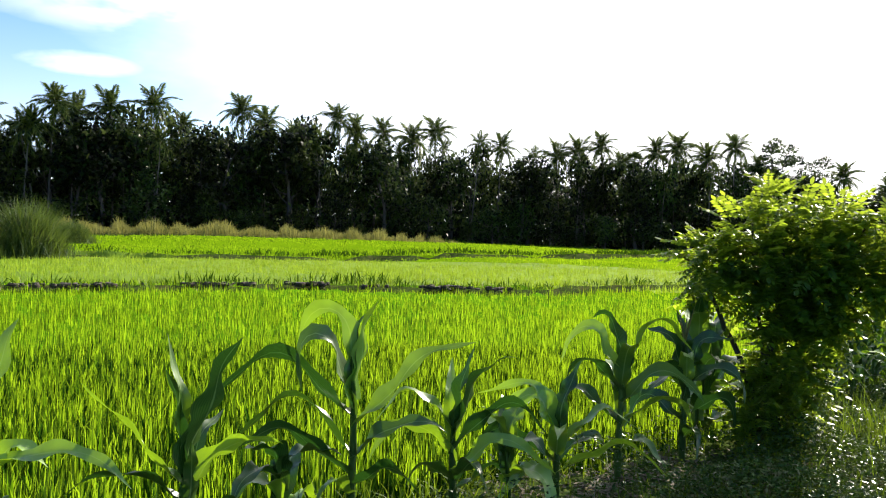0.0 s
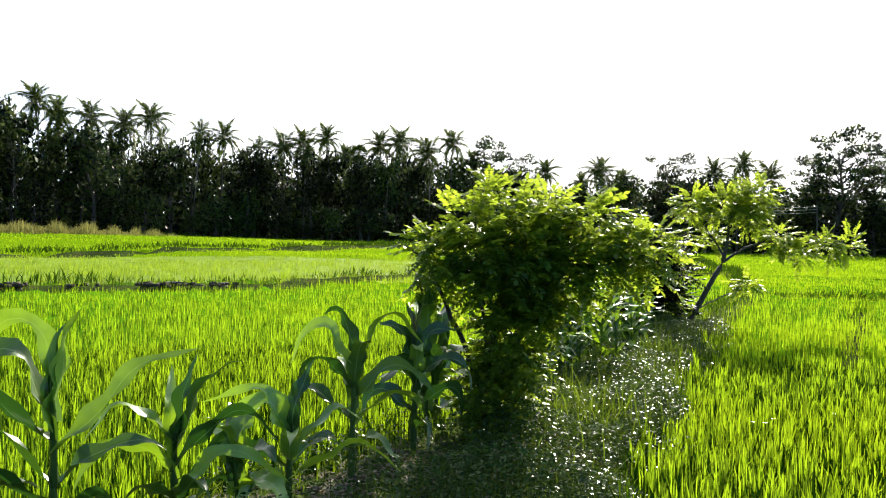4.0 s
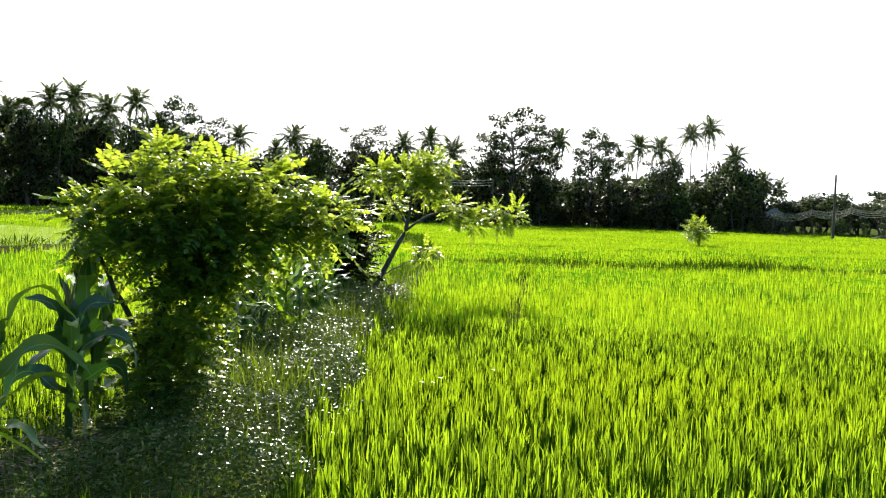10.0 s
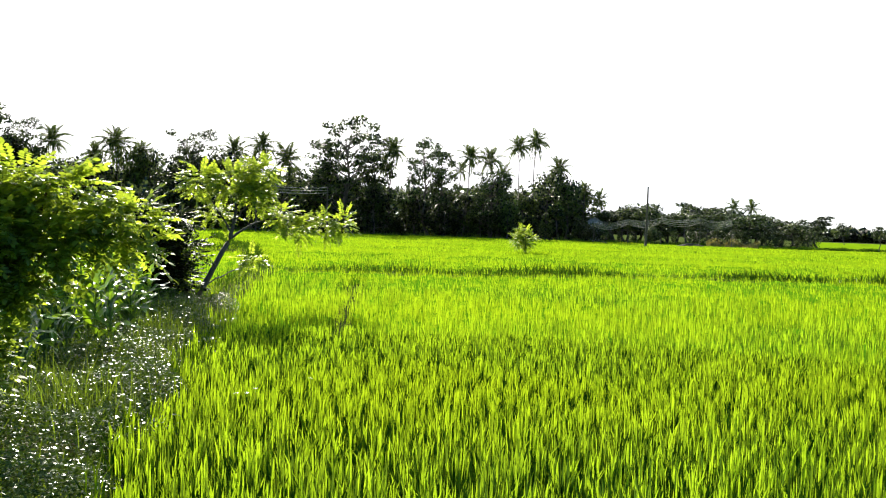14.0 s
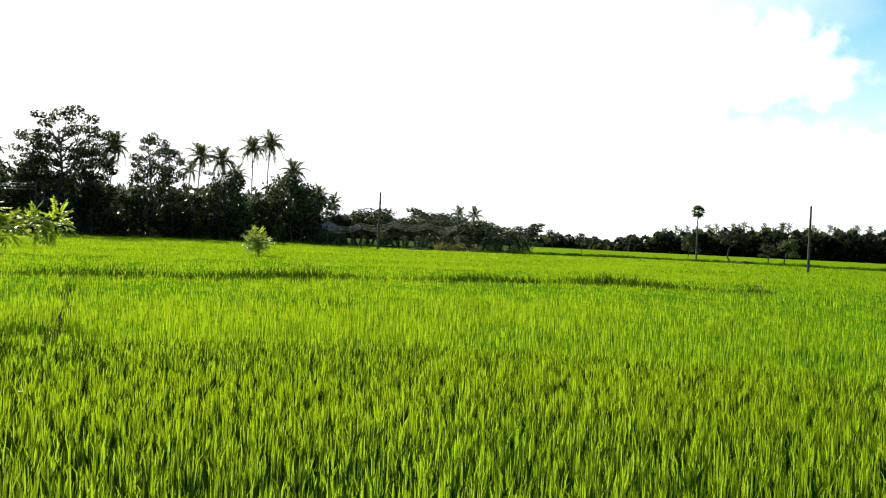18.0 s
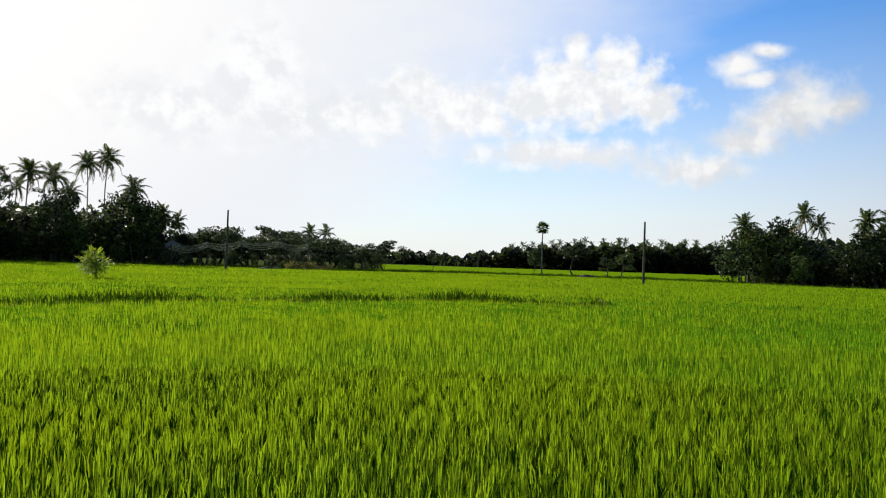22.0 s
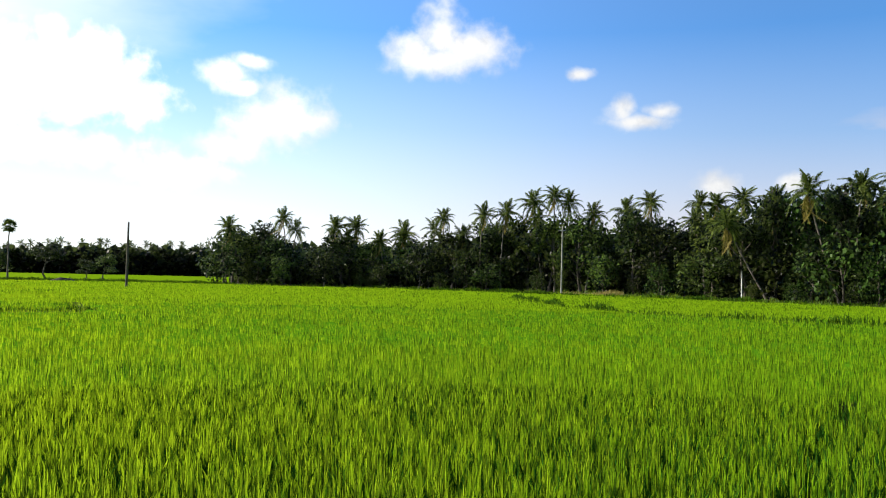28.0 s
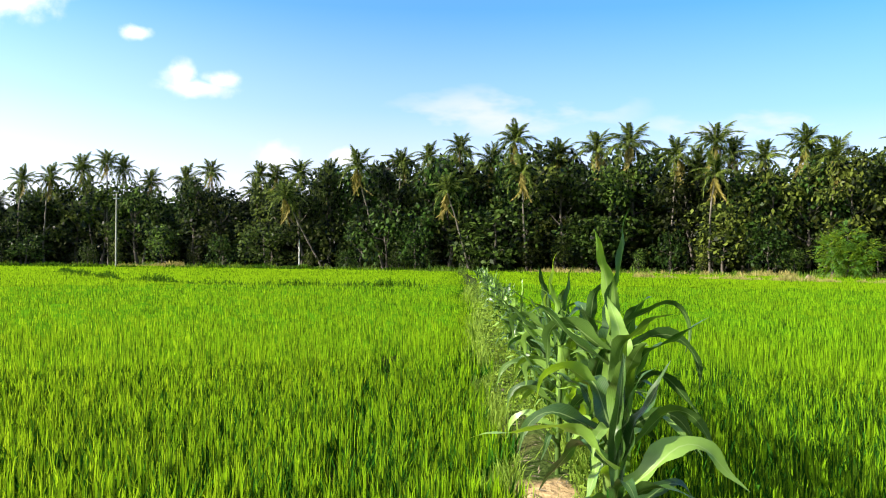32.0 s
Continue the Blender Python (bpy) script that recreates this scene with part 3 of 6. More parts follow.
FURROWS = [[(8.6, 8.7), (10.4, 10.4), (18.2, 17.8)], [(4.2, -4.4), (5.4, -6.2), (9.4, -12.0)]]


def furrow_at(x, y):
    return np.minimum(near_line(x, y, FURROWS[0]), near_line(x, y, FURROWS[1]))


def trampled(x, y, r):
    bare = np.sin(x * 0.9 + 1.3 * np.sin(y * 0.6)) * np.sin(y * 1.1 + np.sin(x * 0.7)) + rng.normal(0, 0.25, len(x))
    furrow = furrow_at(x, y)
    return ((bare > 1.2) & (r < 40) & (rng.random(len(x)) < 0.4)) | ((furrow < 0.12) & (rng.random(len(x)) < 0.6))


def build_rice():
    # single hills near by, set about a hand apart
    g = 0.13
    gx, gy = np.meshgrid(np.arange(-8, 13, g), np.arange(-13, 13, g))
    x, y = gx.ravel() + rng.normal(0, 0.04, gx.size), gy.ravel() + rng.normal(0, 0.04, gx.size)
    r, az = np.hypot(x, y), bearing(x, y)
    keep = (r > 0.35) & (r < 12.5) & (((az < 36) & (az > -182)) | (r < 4.6)) & in_field(x, y) & ~trampled(x, y, r)
    x, y, r = x[keep], y[keep], r[keep]
    v, q, t = blades(*rice_hills(x, y, r, 10, 0.024, 0.035, 0.036), 0.4, 0.80)
    # the older sheaths and leaves low in each hill, dark as the shade there
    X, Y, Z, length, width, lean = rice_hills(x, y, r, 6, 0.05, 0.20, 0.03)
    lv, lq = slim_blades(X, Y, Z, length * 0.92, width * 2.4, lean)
    tagged(new("rice_sheaths", mesh_of("rice_sheaths", lv, [lq], RICE_LOW_SHADE)), "older leaves low in the rice, coloured dark as the shade between blades", "rice", kind="stuff")
    # looser tufts farther off
    x, y, r = scatter(240000, 12.2, 112, -1.40)
    u, w, s = scatter(16000, 4.4, 80, -1.6, 180.0, 36.0)
    x, y, r = np.concatenate([x, u]), np.concatenate([y, w]), np.concatenate([r, s])
    keep = in_field(x, y) & ~trampled(x, y, r)
    x, y, r = x[keep], y[keep], r[keep]
    far = tips(*rice_hills(x, y, r, 4, 0.040, 0.06, 0.05))
    pale = np.repeat((r > 28) & (r < 50) & (bearing(x, y) > -24), 4)
    some = far[pale].reshape(-1, 3)
    tagged(new("rice_plants_pale", mesh_of("rice_plants_pale", some, [np.arange(len(some)).reshape(-1, 3)], RICE_PALE)), "paler ripening rice on a raised terrace", "rice", kind="stuff")
    rest = far[~pale].reshape(-1, 3)
    t = np.concatenate([t, np.arange(len(rest)).reshape(-1, 3) + len(v)])
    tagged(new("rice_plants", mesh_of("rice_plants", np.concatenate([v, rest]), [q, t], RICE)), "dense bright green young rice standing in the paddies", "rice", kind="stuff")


build_rice()


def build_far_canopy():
    """The closed body of the rice under its tips, as sheets: near by coloured dark for the shade between the tips, the
    pale top far off.
    """
    for name, rad, count, material, label in (("rice_body", np.geomspace(11.6, 44, 70), 620, RICE_BODY_SHADE, "closed body of the rice as a sheet, dark as the shade between its tips"),
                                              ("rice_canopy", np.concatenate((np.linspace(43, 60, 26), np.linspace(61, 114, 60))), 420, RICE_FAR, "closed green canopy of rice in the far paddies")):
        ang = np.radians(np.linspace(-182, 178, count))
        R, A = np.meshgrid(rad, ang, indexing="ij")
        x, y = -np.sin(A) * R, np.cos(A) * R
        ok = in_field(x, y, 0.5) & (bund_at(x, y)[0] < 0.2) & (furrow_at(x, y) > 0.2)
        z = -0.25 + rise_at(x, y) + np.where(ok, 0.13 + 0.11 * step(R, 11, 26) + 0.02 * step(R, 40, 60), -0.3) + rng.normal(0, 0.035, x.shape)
        verts = np.stack([x, y, z], -1).reshape(-1, 3)
        i, j = np.meshgrid(np.arange(len(rad) - 1), np.arange(len(ang) - 1), indexing="ij")
        n = len(ang)
        a = i * n + j
        quads = np.stack([a, a + 1, a + 1 + n, a + n], -1).reshape(-1, 4)
        good = ok.reshape(-1)[quads].any(1)
        pale = good & ((R > 28) & (R < 50) & (bearing(x, y) > -24)).reshape(-1)[quads].all(1)
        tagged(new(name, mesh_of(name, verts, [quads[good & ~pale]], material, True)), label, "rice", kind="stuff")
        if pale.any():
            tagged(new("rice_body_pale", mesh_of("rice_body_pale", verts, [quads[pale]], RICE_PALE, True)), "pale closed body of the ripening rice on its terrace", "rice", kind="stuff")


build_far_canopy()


def build_beyond():
    """The next paddies beyond the far bank."""
    rad, ang = np.linspace(119, 228, 40), np.radians(np.linspace(-103, -75.8, 60))
    R, A = np.meshgrid(rad, ang, indexing="ij")
    verts = np.stack([-np.sin(A) * R, np.cos(A) * R, 0.10 + rng.normal(0, 0.03, R.shape)], -1).reshape(-1, 3)
    i, j = np.meshgrid(np.arange(39), np.arange(59), indexing="ij")
    a = i * 60 + j
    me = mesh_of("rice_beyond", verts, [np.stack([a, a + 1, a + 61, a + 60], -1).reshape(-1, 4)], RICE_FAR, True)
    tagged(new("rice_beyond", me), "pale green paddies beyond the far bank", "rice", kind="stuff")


build_beyond()


def build_bund_grass():
    pieces = []
    for count, near, far, power, lo, hi, w in ((34000, 0.3, 45, -1.3, 0.08, 0.30, 0.008),):
        x, y, r = scatter(count * 8, near, far, power, 178.0, -182.0)
        cover, _ = bund_at(x, y)
        bare = near_line(x, y, [(-0.75, 0.2), (4.1, -7.1)]) > 0.33 + rng.normal(0, 0.05, len(x))
        bare &= near_line(x, y, [(0.5, 5.0), (1.7, 5.9), (2.6, 6.4)]) > 0.22 + rng.normal(0, 0.1, len(x))
        keep = (cover > 0.12) & bare
        keep &= (near_line(x, y, [(2.6, 5.3), (3.9, 6.6), (6.2, 9.2), (9.2, 12.6)]) > 0.75) | (rng.random(len(x)) < 0.55)
        x, y, r = x[keep], y[keep], r[keep]
        scale = np.maximum(1, r / 9)
        z = height_at(x, y)[0] - 0.01
        pieces.append(blades(x, y, z, rng.uniform(lo, hi, len(x)), rng.uniform(0.5, 1.3, len(x)) * w * scale, np.abs(rng.normal(0.4, 0.3, len(x)))))
    v, q, t = pieces[0]
    tagged(new("bund_grass", mesh_of("bund_grass", v, [q, t], GRASS)), "short rough grass on the earth bunds", "grass", kind="stuff")


build_bund_grass()


def build_verge():
    """Taller grass and creeping weeds along both edges of the path bund."""
    n = 20000
    s = 2.2 * np.exp(rng.random(n) ** 0.8 * 2.9)
    off = np.where(rng.random(n) < 0.4, rng.normal(-0.28, 0.10, n), rng.normal(0.46, 0.10, n))
    x, y = -0.61 + 0.555 * s + 0.832 * off, -0.40 - 0.832 * s + 0.555 * off
    clump = 0.6 + 0.4 * np.sin(s * 2.9) * np.sin(s * 1.3 + off * 4)
    z = height_at(x, y)[0] - 0.02
    v, q, t = blades(x, y, z, rng.uniform(0.16, 0.46, n) * clump, rng.uniform(0.005, 0.011, n) * np.maximum(1, s / 9), np.abs(rng.normal(0.35, 0.25, n)))
    tagged(new("verge_grass", mesh_of("verge_grass", v, [q, t], VERGE)), "ragged green grass along the path bund", "grass", kind="stuff")
    n = 26000
    s = 2.2 * np.exp(rng.random(n) * 2.6)
    off = rng.normal(0.12, 0.36, n)
    keep = ((np.abs(off - 0.19) > 0.24) | (s > 8.5)) & (np.sin(s * 2.1 + 1) * np.sin(s * 0.9) + rng.normal(0, 0.5, n) > -0.2)
    s, off = s[keep], off[keep]
    x, y = -0.61 + 0.555 * s + 0.832 * off, -0.40 - 0.832 * s + 0.555 * off
    c = np.stack([x, y, height_at(x, y)[0] + 0.12 * rng.random(len(x))], 1)
    length = rng.uniform(0.025, 0.055, len(x)) * np.maximum(1, s / 10)
    v, q = leaf_quads(c, rng.normal(0, 1, (len(x), 3)) * np.array([1, 1, 0.35]), rng.normal(0, 0.6, (len(x), 3)) + np.array([0, 0, 0.8]), length, length * 0.6)
    tagged(new("creeping_weeds", mesh_of("creeping_weeds", v, [q], VERGE)), "low creeping weeds on the path bund", "weeds", kind="stuff")


build_verge()


def build_bund_weeds():
    """Dark rank weeds along the field bunds farther off."""
    rows = []
    for line, half, _ in (BUNDS[4], BUNDS[5], BUNDS[7], BUNDS[8], BUNDS[9], BUNDS[10]):
        for (ax, ay), (bx, by) in zip(line, line[1:]):
            n = int(math.hypot(bx - ax, by - ay) * (110 if line is BUND_B else 46))
            k = rng.random(n)
            rows.append(np.stack([ax + (bx - ax) * k, ay + (by - ay) * k], 1) + rng.normal(0, half * 0.55, (n, 2)))
    p = np.concatenate(rows)
    x, y = p[:, 0], p[:, 1]
    lump = 0.5 + 0.5 * np.sin(x * 0.9 + 1) * np.sin(y * 0.7 + x * 0.3)
    keep = rng.random(len(x)) < 0.25 + 0.75 * lump
    x, y, lump = x[keep], y[keep], lump[keep]
    r = np.hypot(x, y)
    n = len(x)
    v, q = slim_blades(x, y, height_at(x, y)[0] - 0.03, rng.uniform(0.22, 0.46, n) * (0.55 + lump), rng.uniform(0.02, 0.05, n) * np.maximum(1, r / 25), np.abs(rng.normal(0.35, 0.3, n)))
    tagged(new("bund_weeds", mesh_of("bund_weeds", v, [q], BUND_WEED)), "dark rank weeds along the bunds between the paddies", "weeds", kind="stuff")


build_bund_weeds()


def build_clods():
    """Turned dark earth heaped along the bank of the first terrace."""
    rows = BUND_L[:4]
    pieces = []
    cube = np.array([(a, b, c) for a in (-1, 1) for b in (-1, 1) for c in (-1, 1)], dtype=float)
    quads = np.array([(0, 1, 3, 2), (4, 6, 7, 5), (0, 4, 5, 1), (2, 3, 7, 6), (0, 2, 6, 4), (1, 5, 7, 3)])
    for (ax, ay), (bx, by) in zip(rows, rows[1:]):
        for _ in range(int(math.hypot(bx - ax, by - ay) * 20)):
            k = rng.random()
            if math.sin(ax + k * 9) + 0.7 * math.sin(k * 23 + ay) < rng.uniform(-0.6, 0.9):
                continue
            x, y = ax + (bx - ax) * k + rng.normal(0, 0.16), ay + (by - ay) * k + rng.normal(0, 0.30) - 0.25
            size = np.array([rng.uniform(0.05, 0.20), rng.uniform(0.05, 0.16), rng.uniform(0.03, 0.09)])
            body = unit(cube + rng.normal(0, 0.35, (8, 3))) * 1.25 * size
            c, s = math.cos(k * 40), math.sin(k * 40)
            body = np.stack([body[:, 0] * c - body[:, 1] * s, body[:, 0] * s + body[:, 1] * c, body[:, 2]], 1)
            pieces.append((body + np.array([x, y, float(height_at(np.float64(x), np.float64(y))[0]) + 0.03]), quads))
    v, q = joined(pieces)
    tagged(new("earth_clods", mesh_of("earth_clods", v, [q], DARK_EARTH)), "dark clods of turned earth along a terrace bank", "earth", kind="stuff")


build_clods()


# ---- forest trees ----
def lobe_leaves(lobes, count, size, aspect=0.6, flat=0.0, shell=0.55):
    """Leaf sprays scattered through overlapping lobes (x, y, z, rx, ry, rz), denser towards their outsides."""
    lobes = np.asarray(lobes, dtype=float)
    weight = (lobes[:, 3] * lobes[:, 4] * lobes[:, 5]) ** (2 / 3)
    pick = rng.choice(len(lobes), count, p=weight / weight.sum())
    d = unit(rng.normal(0, 1, (count, 3)))
    k = shell + (1.06 - shell) * rng.random(count) ** 0.7
    centres = lobes[pick, :3] + d * lobes[pick, 3:] * k[:, None]
    along = unit(d * np.array([1, 1, 0.4]) + rng.normal(0, 0.6, (count, 3)) + np.array([0, 0, -0.25]))
    normal = unit(d * 1.1 + rng.normal(0, 0.38, (count, 3)) + np.array([0, 0, 0.45 + flat]))
    length = size * rng.uniform(0.6, 1.4, count)
    return leaf_quads(centres, along, normal, length, length * aspect)


def tree_limbs(height, spread, limbs, trunk_r, seed, fork=0.45, lean=0.0):
    """Trunk and limbs as tubes; returns them and the limbs' ends."""
    g = np.random.default_rng(seed)
    n = 6
    k = np.linspace(0, 1, n)
    sway = np.cumsum(g.normal(0, 0.025, (n, 2)), 0) * height
    trunk = np.stack([sway[:, 0] + lean * k * height, sway[:, 1], k * height * 0.8], 1)
    trunk[0, :2] = 0
    pieces = [tube(trunk, trunk_r * (1 - 0.75 * k) + trunk_r * 0.5 * np.exp(-k * 18), 7)]
    ends = []
    for i in range(limbs):
        f = fork + (0.95 - fork) * (i + g.random() * 0.6) / limbs
        start = trunk[0] * 0 + np.array([np.interp(f, k, trunk[:, c]) for c in range(3)])
        a = i * 2.4 + g.uniform(-0.4, 0.4)
        reach = spread * g.uniform(0.7, 1.0) * (1.15 - 0.55 * f)
        end = start + np.array([math.cos(a) * reach, math.sin(a) * reach, height * g.uniform(0.10, 0.26)])
        mid = (start + end) / 2 + np.array([0, 0, -0.03 * height]) + g.normal(0, 0.03 * height, 3)
        s = np.linspace(0, 1, 4)[:, None]
        curve = (1 - s) ** 2 * start + 2 * s * (1 - s) * mid + s * s * end
        pieces.append(tube(curve, trunk_r * 0.36 * (1 - 0.75 * s[:, 0]), 4))
        ends.append(end)
    ends.append(trunk[-1] + np.array([0, 0, height * 0.08]))
    return pieces, np.array(ends)


def tree_kind(seed, leaves, size, spread, limbs, lobe, fork, material, flat=0.0, squash=0.75):
    """Meshes of one kind of broadleaf tree, ten metres high: (trunk, crown)."""
    g = np.random.default_rng(seed)
    pieces, ends = tree_limbs(10.0, spread, limbs, 0.22, seed, fork)
    v, q = joined(pieces)
    trunk = mesh_of("tree_trunk", v, [q], BARK, True)
    rows = []
    for e in ends:
        for _ in range(2):
            o = g.normal(0, lobe * 0.45, 3) * np.array([1, 1, 0.6])
            s = lobe * g.uniform(0.7, 1.15)
            rows.append((*(e + o), s, s, s * squash))
    top = max(r[2] + r[5] for r in rows)
    rows = [(a, b, c * 10.0 / top, d, e_, f) for a, b, c, d, e_, f in rows]
    v, q = lobe_leaves(rows, leaves, size, 0.62, flat, 0.72)
    return trunk, mesh_of("tree_crown", v, [q], material)


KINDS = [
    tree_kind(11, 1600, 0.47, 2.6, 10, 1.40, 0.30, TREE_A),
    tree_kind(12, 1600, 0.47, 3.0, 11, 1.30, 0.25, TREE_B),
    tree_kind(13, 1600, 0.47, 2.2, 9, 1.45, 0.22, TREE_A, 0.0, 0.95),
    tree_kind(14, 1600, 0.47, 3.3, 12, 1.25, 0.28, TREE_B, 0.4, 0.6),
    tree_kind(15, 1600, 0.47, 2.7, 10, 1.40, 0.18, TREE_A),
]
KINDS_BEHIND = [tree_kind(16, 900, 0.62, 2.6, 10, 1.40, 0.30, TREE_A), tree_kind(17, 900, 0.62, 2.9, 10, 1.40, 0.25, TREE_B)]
AIRY = tree_kind(21, 5600, 0.25, 3.1, 34, 0.86, 0.16, TREE_A, 0.6, 0.38)
UMBRELLA = tree_kind(22, 1500, 0.55, 4.2, 9, 1.25, 0.55, TREE_A, 0.8, 0.4)
SHRUBS = [
    tree_kind(33, 1000, 0.74, 3.6, 9, 2.1, 0.05, TREE_B, 0.3, 0.7),
    tree_kind(31, 1000, 0.74, 4.0, 9, 2.3, 0.05, TREE_A, 0.0, 0.9),
    tree_kind(32, 1000, 0.74, 4.5, 9, 2.2, 0.05, TREE_A, 0.0, 0.9),
]


def plant_tree(kind, x, y, top, wide, name, label, category, group, turn=None):
    """One tree at x, y whose crown reaches the height top."""
    z = float(height_at(np.float64(x), np.float64(y))[0]) - 0.05
    h = (top - z) / 10.0
    ob = thing(name, pose(x, y, z, 0, 0, rng.uniform(0, 360) if turn is None else turn), label, category, group)
    m = Matrix.Diagonal((h * wide, h * wide, h, 1))
    part("trunk", kind[0], ob, m)
    part("crown", kind[1], ob, m)
    return ob


# tree tops of the closed wood, as elevation above the eye by azimuth
WOOD_WEST = [(40, 6.2), (28, 6.4), (25, 6.9), (21, 7.4), (17, 7.6), (15, 6.2), (12, 6.5), (10, 7.6), (8, 6.6), (4, 6.0), (0, 5.8), (-2, 6.3), (-6, 5.6), (-10, 5.2),
             (-18, 5.1), (-22, 4.8), (-25, 3.9), (-29, 3.5), (-33, 4.2), (-36, 4.1), (-40, 3.6), (-43, 3.4), (-45, 3.6), (-47, 2.6), (-48.5, 1.8)]
WOOD_MID = [(-48.5, 1.8), (-50.5, 3.0), (-52.5, 2.2), (-54, 3.2), (-55.4, 3.3), (-57, 2.4), (-59.5, 4.1), (-60.6, 3.2), (-61.6, 2.2)]
WOOD_EAST = [(-99.8, 2.0), (-101.5, 3.2), (-103.5, 2.9), (-106, 1.9), (-109, 2.8), (-111, 2.0), (-114, 2.4), (-118, 3.6), (-122, 4.4), (-126, 4.2), (-131, 4.4),
             (-135, 5.0), (-140, 5.8), (-144, 6.6), (-147, 6.5), (-150, 6.2), (-154, 6.7), (-158, 6.4), (-162, 5.6), (-166, 5.6), (-170, 6.2), (-173, 7.0), (-185, 6.8)]


def build_wood(profile, az0, az1, gap, group, rows=((4, 9, 1.0), (13, 22, 1.0))):
    for near, far, share in rows:
        az = az0 - rng.uniform(0, gap)
        while az > az1:
            e = float(table(az, profile))
            r = float(table(az, EDGE)) + rng.uniform(near, far)
            x, y = polar(az, r)
            top = 1.7 + r * math.tan(radians(e)) * rng.uniform(0.90, 1.16) * share
            pool = KINDS if near < 10 else KINDS_BEHIND
            kind = pool[rng.integers(len(pool))]
            plant_tree(kind, x, y, max(top, 3.0), rng.uniform(0.85, 1.15) * (8.5 / max(top, 2.5)) ** 0.75, "broadleaf_tree",
                       "dark green broadleaf tree in the edge of the wood", "tree", group)
            az -= gap * rng.uniform(0.75, 1.25)


build_wood(WOOD_WEST, 33, -48.5, 1.75, "trees of the western wood")
build_wood(WOOD_MID, -48.5, -61.6, 1.6, "trees of the western wood", ((3, 8, 1.0), (11, 17, 0.95)))
WOOD_GAP = [(-61, 1.6), (-63, 1.2), (-65, 1.6), (-67, 1.0), (-69, 1.5), (-71, 1.25), (-73, 1.0), (-74.5, 0.7), (-76, 0.4)]
build_wood(WOOD_GAP, -61.8, -75.5, 1.3, "trees beyond the field", ((6, 10, 1.1), (12, 18, 1.15), (20, 30, 1.1)))
build_wood(WOOD_EAST, -100.2, -180, 1.9, "trees of the eastern wood")


def shrub_belt(az0, az1, gap, lo, hi, group):
    az = az0
    while az > az1:
        r = float(table(az, EDGE)) + rng.uniform(0.8, 3.2)
        x, y = polar(az, r)
        h = rng.uniform(lo, hi)
        z = float(height_at(np.float64(x), np.float64(y))[0])
        plant_tree(SHRUBS[rng.integers(3)], x, y, z + h, rng.uniform(0.6, 1.1), "shrub", "leafy green shrub at the foot of the wood", "shrub", group)
        az -= gap * rng.uniform(0.35, 1.8)


shrub_belt(30, -61.5, 1.6, 1.6, 6.5, "shrubs of the western wood")
shrub_belt(-61.5, -75.8, 0.85, 0.9, 2.5, "shrubs beyond the field")
shrub_belt(-100.2, -178, 1.7, 1.4, 6.5, "shrubs of the eastern wood")


def thicket(name, profile, az0, az1, count, depth, size, material, share, label):
    """The tangle of leaves behind the first trunks, that closes the wood."""
    az = rng.uniform(az1, az0, count)
    r = table(az, EDGE) + rng.uniform(depth[0], depth[1], count)
    x, y = -np.sin(np.radians(az)) * r, np.cos(np.radians(az)) * r
    top = 1.7 + r * np.tan(np.radians(table(az, profile))) * share
    z0 = height_at(x, y)[0]
    z = z0 + (top - z0) * rng.random(count) ** 0.9
    centres = np.stack([x, y, z], 1)
    length = size * rng.uniform(0.6, 1.4, count)
    v, q = leaf_quads(centres, rng.normal(0, 1, (count, 3)), rng.normal(0, 1, (count, 3)) + np.array([0, 0, 0.8]), length, length * 0.6)
    tagged(new(name, mesh_of(name, v, [q], material)), label, "undergrowth", kind="stuff")


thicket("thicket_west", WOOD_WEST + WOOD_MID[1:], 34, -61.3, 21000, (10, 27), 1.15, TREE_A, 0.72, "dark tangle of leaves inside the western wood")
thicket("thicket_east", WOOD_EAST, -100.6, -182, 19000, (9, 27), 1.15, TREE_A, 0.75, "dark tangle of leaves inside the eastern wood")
thicket("undergrowth_west", WOOD_WEST + WOOD_MID[1:], 34, -61.3, 9000, (1.5, 8), 0.45, TREE_B, 0.30, "low undergrowth along the western wood")
thicket("undergrowth_east", WOOD_EAST, -100.2, -182, 6000, (1.5, 7), 0.45, TREE_B, 0.42, "low undergrowth along the eastern wood")


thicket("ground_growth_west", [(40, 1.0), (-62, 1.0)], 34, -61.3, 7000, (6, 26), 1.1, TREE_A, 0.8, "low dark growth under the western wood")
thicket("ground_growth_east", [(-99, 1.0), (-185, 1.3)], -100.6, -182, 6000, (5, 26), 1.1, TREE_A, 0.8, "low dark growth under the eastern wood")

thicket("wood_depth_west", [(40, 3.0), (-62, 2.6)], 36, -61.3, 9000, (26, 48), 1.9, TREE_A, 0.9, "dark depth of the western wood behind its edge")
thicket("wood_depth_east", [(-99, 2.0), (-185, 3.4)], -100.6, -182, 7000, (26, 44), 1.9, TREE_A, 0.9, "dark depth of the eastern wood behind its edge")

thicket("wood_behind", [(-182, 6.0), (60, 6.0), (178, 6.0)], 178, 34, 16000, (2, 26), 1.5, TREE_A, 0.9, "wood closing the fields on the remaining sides")


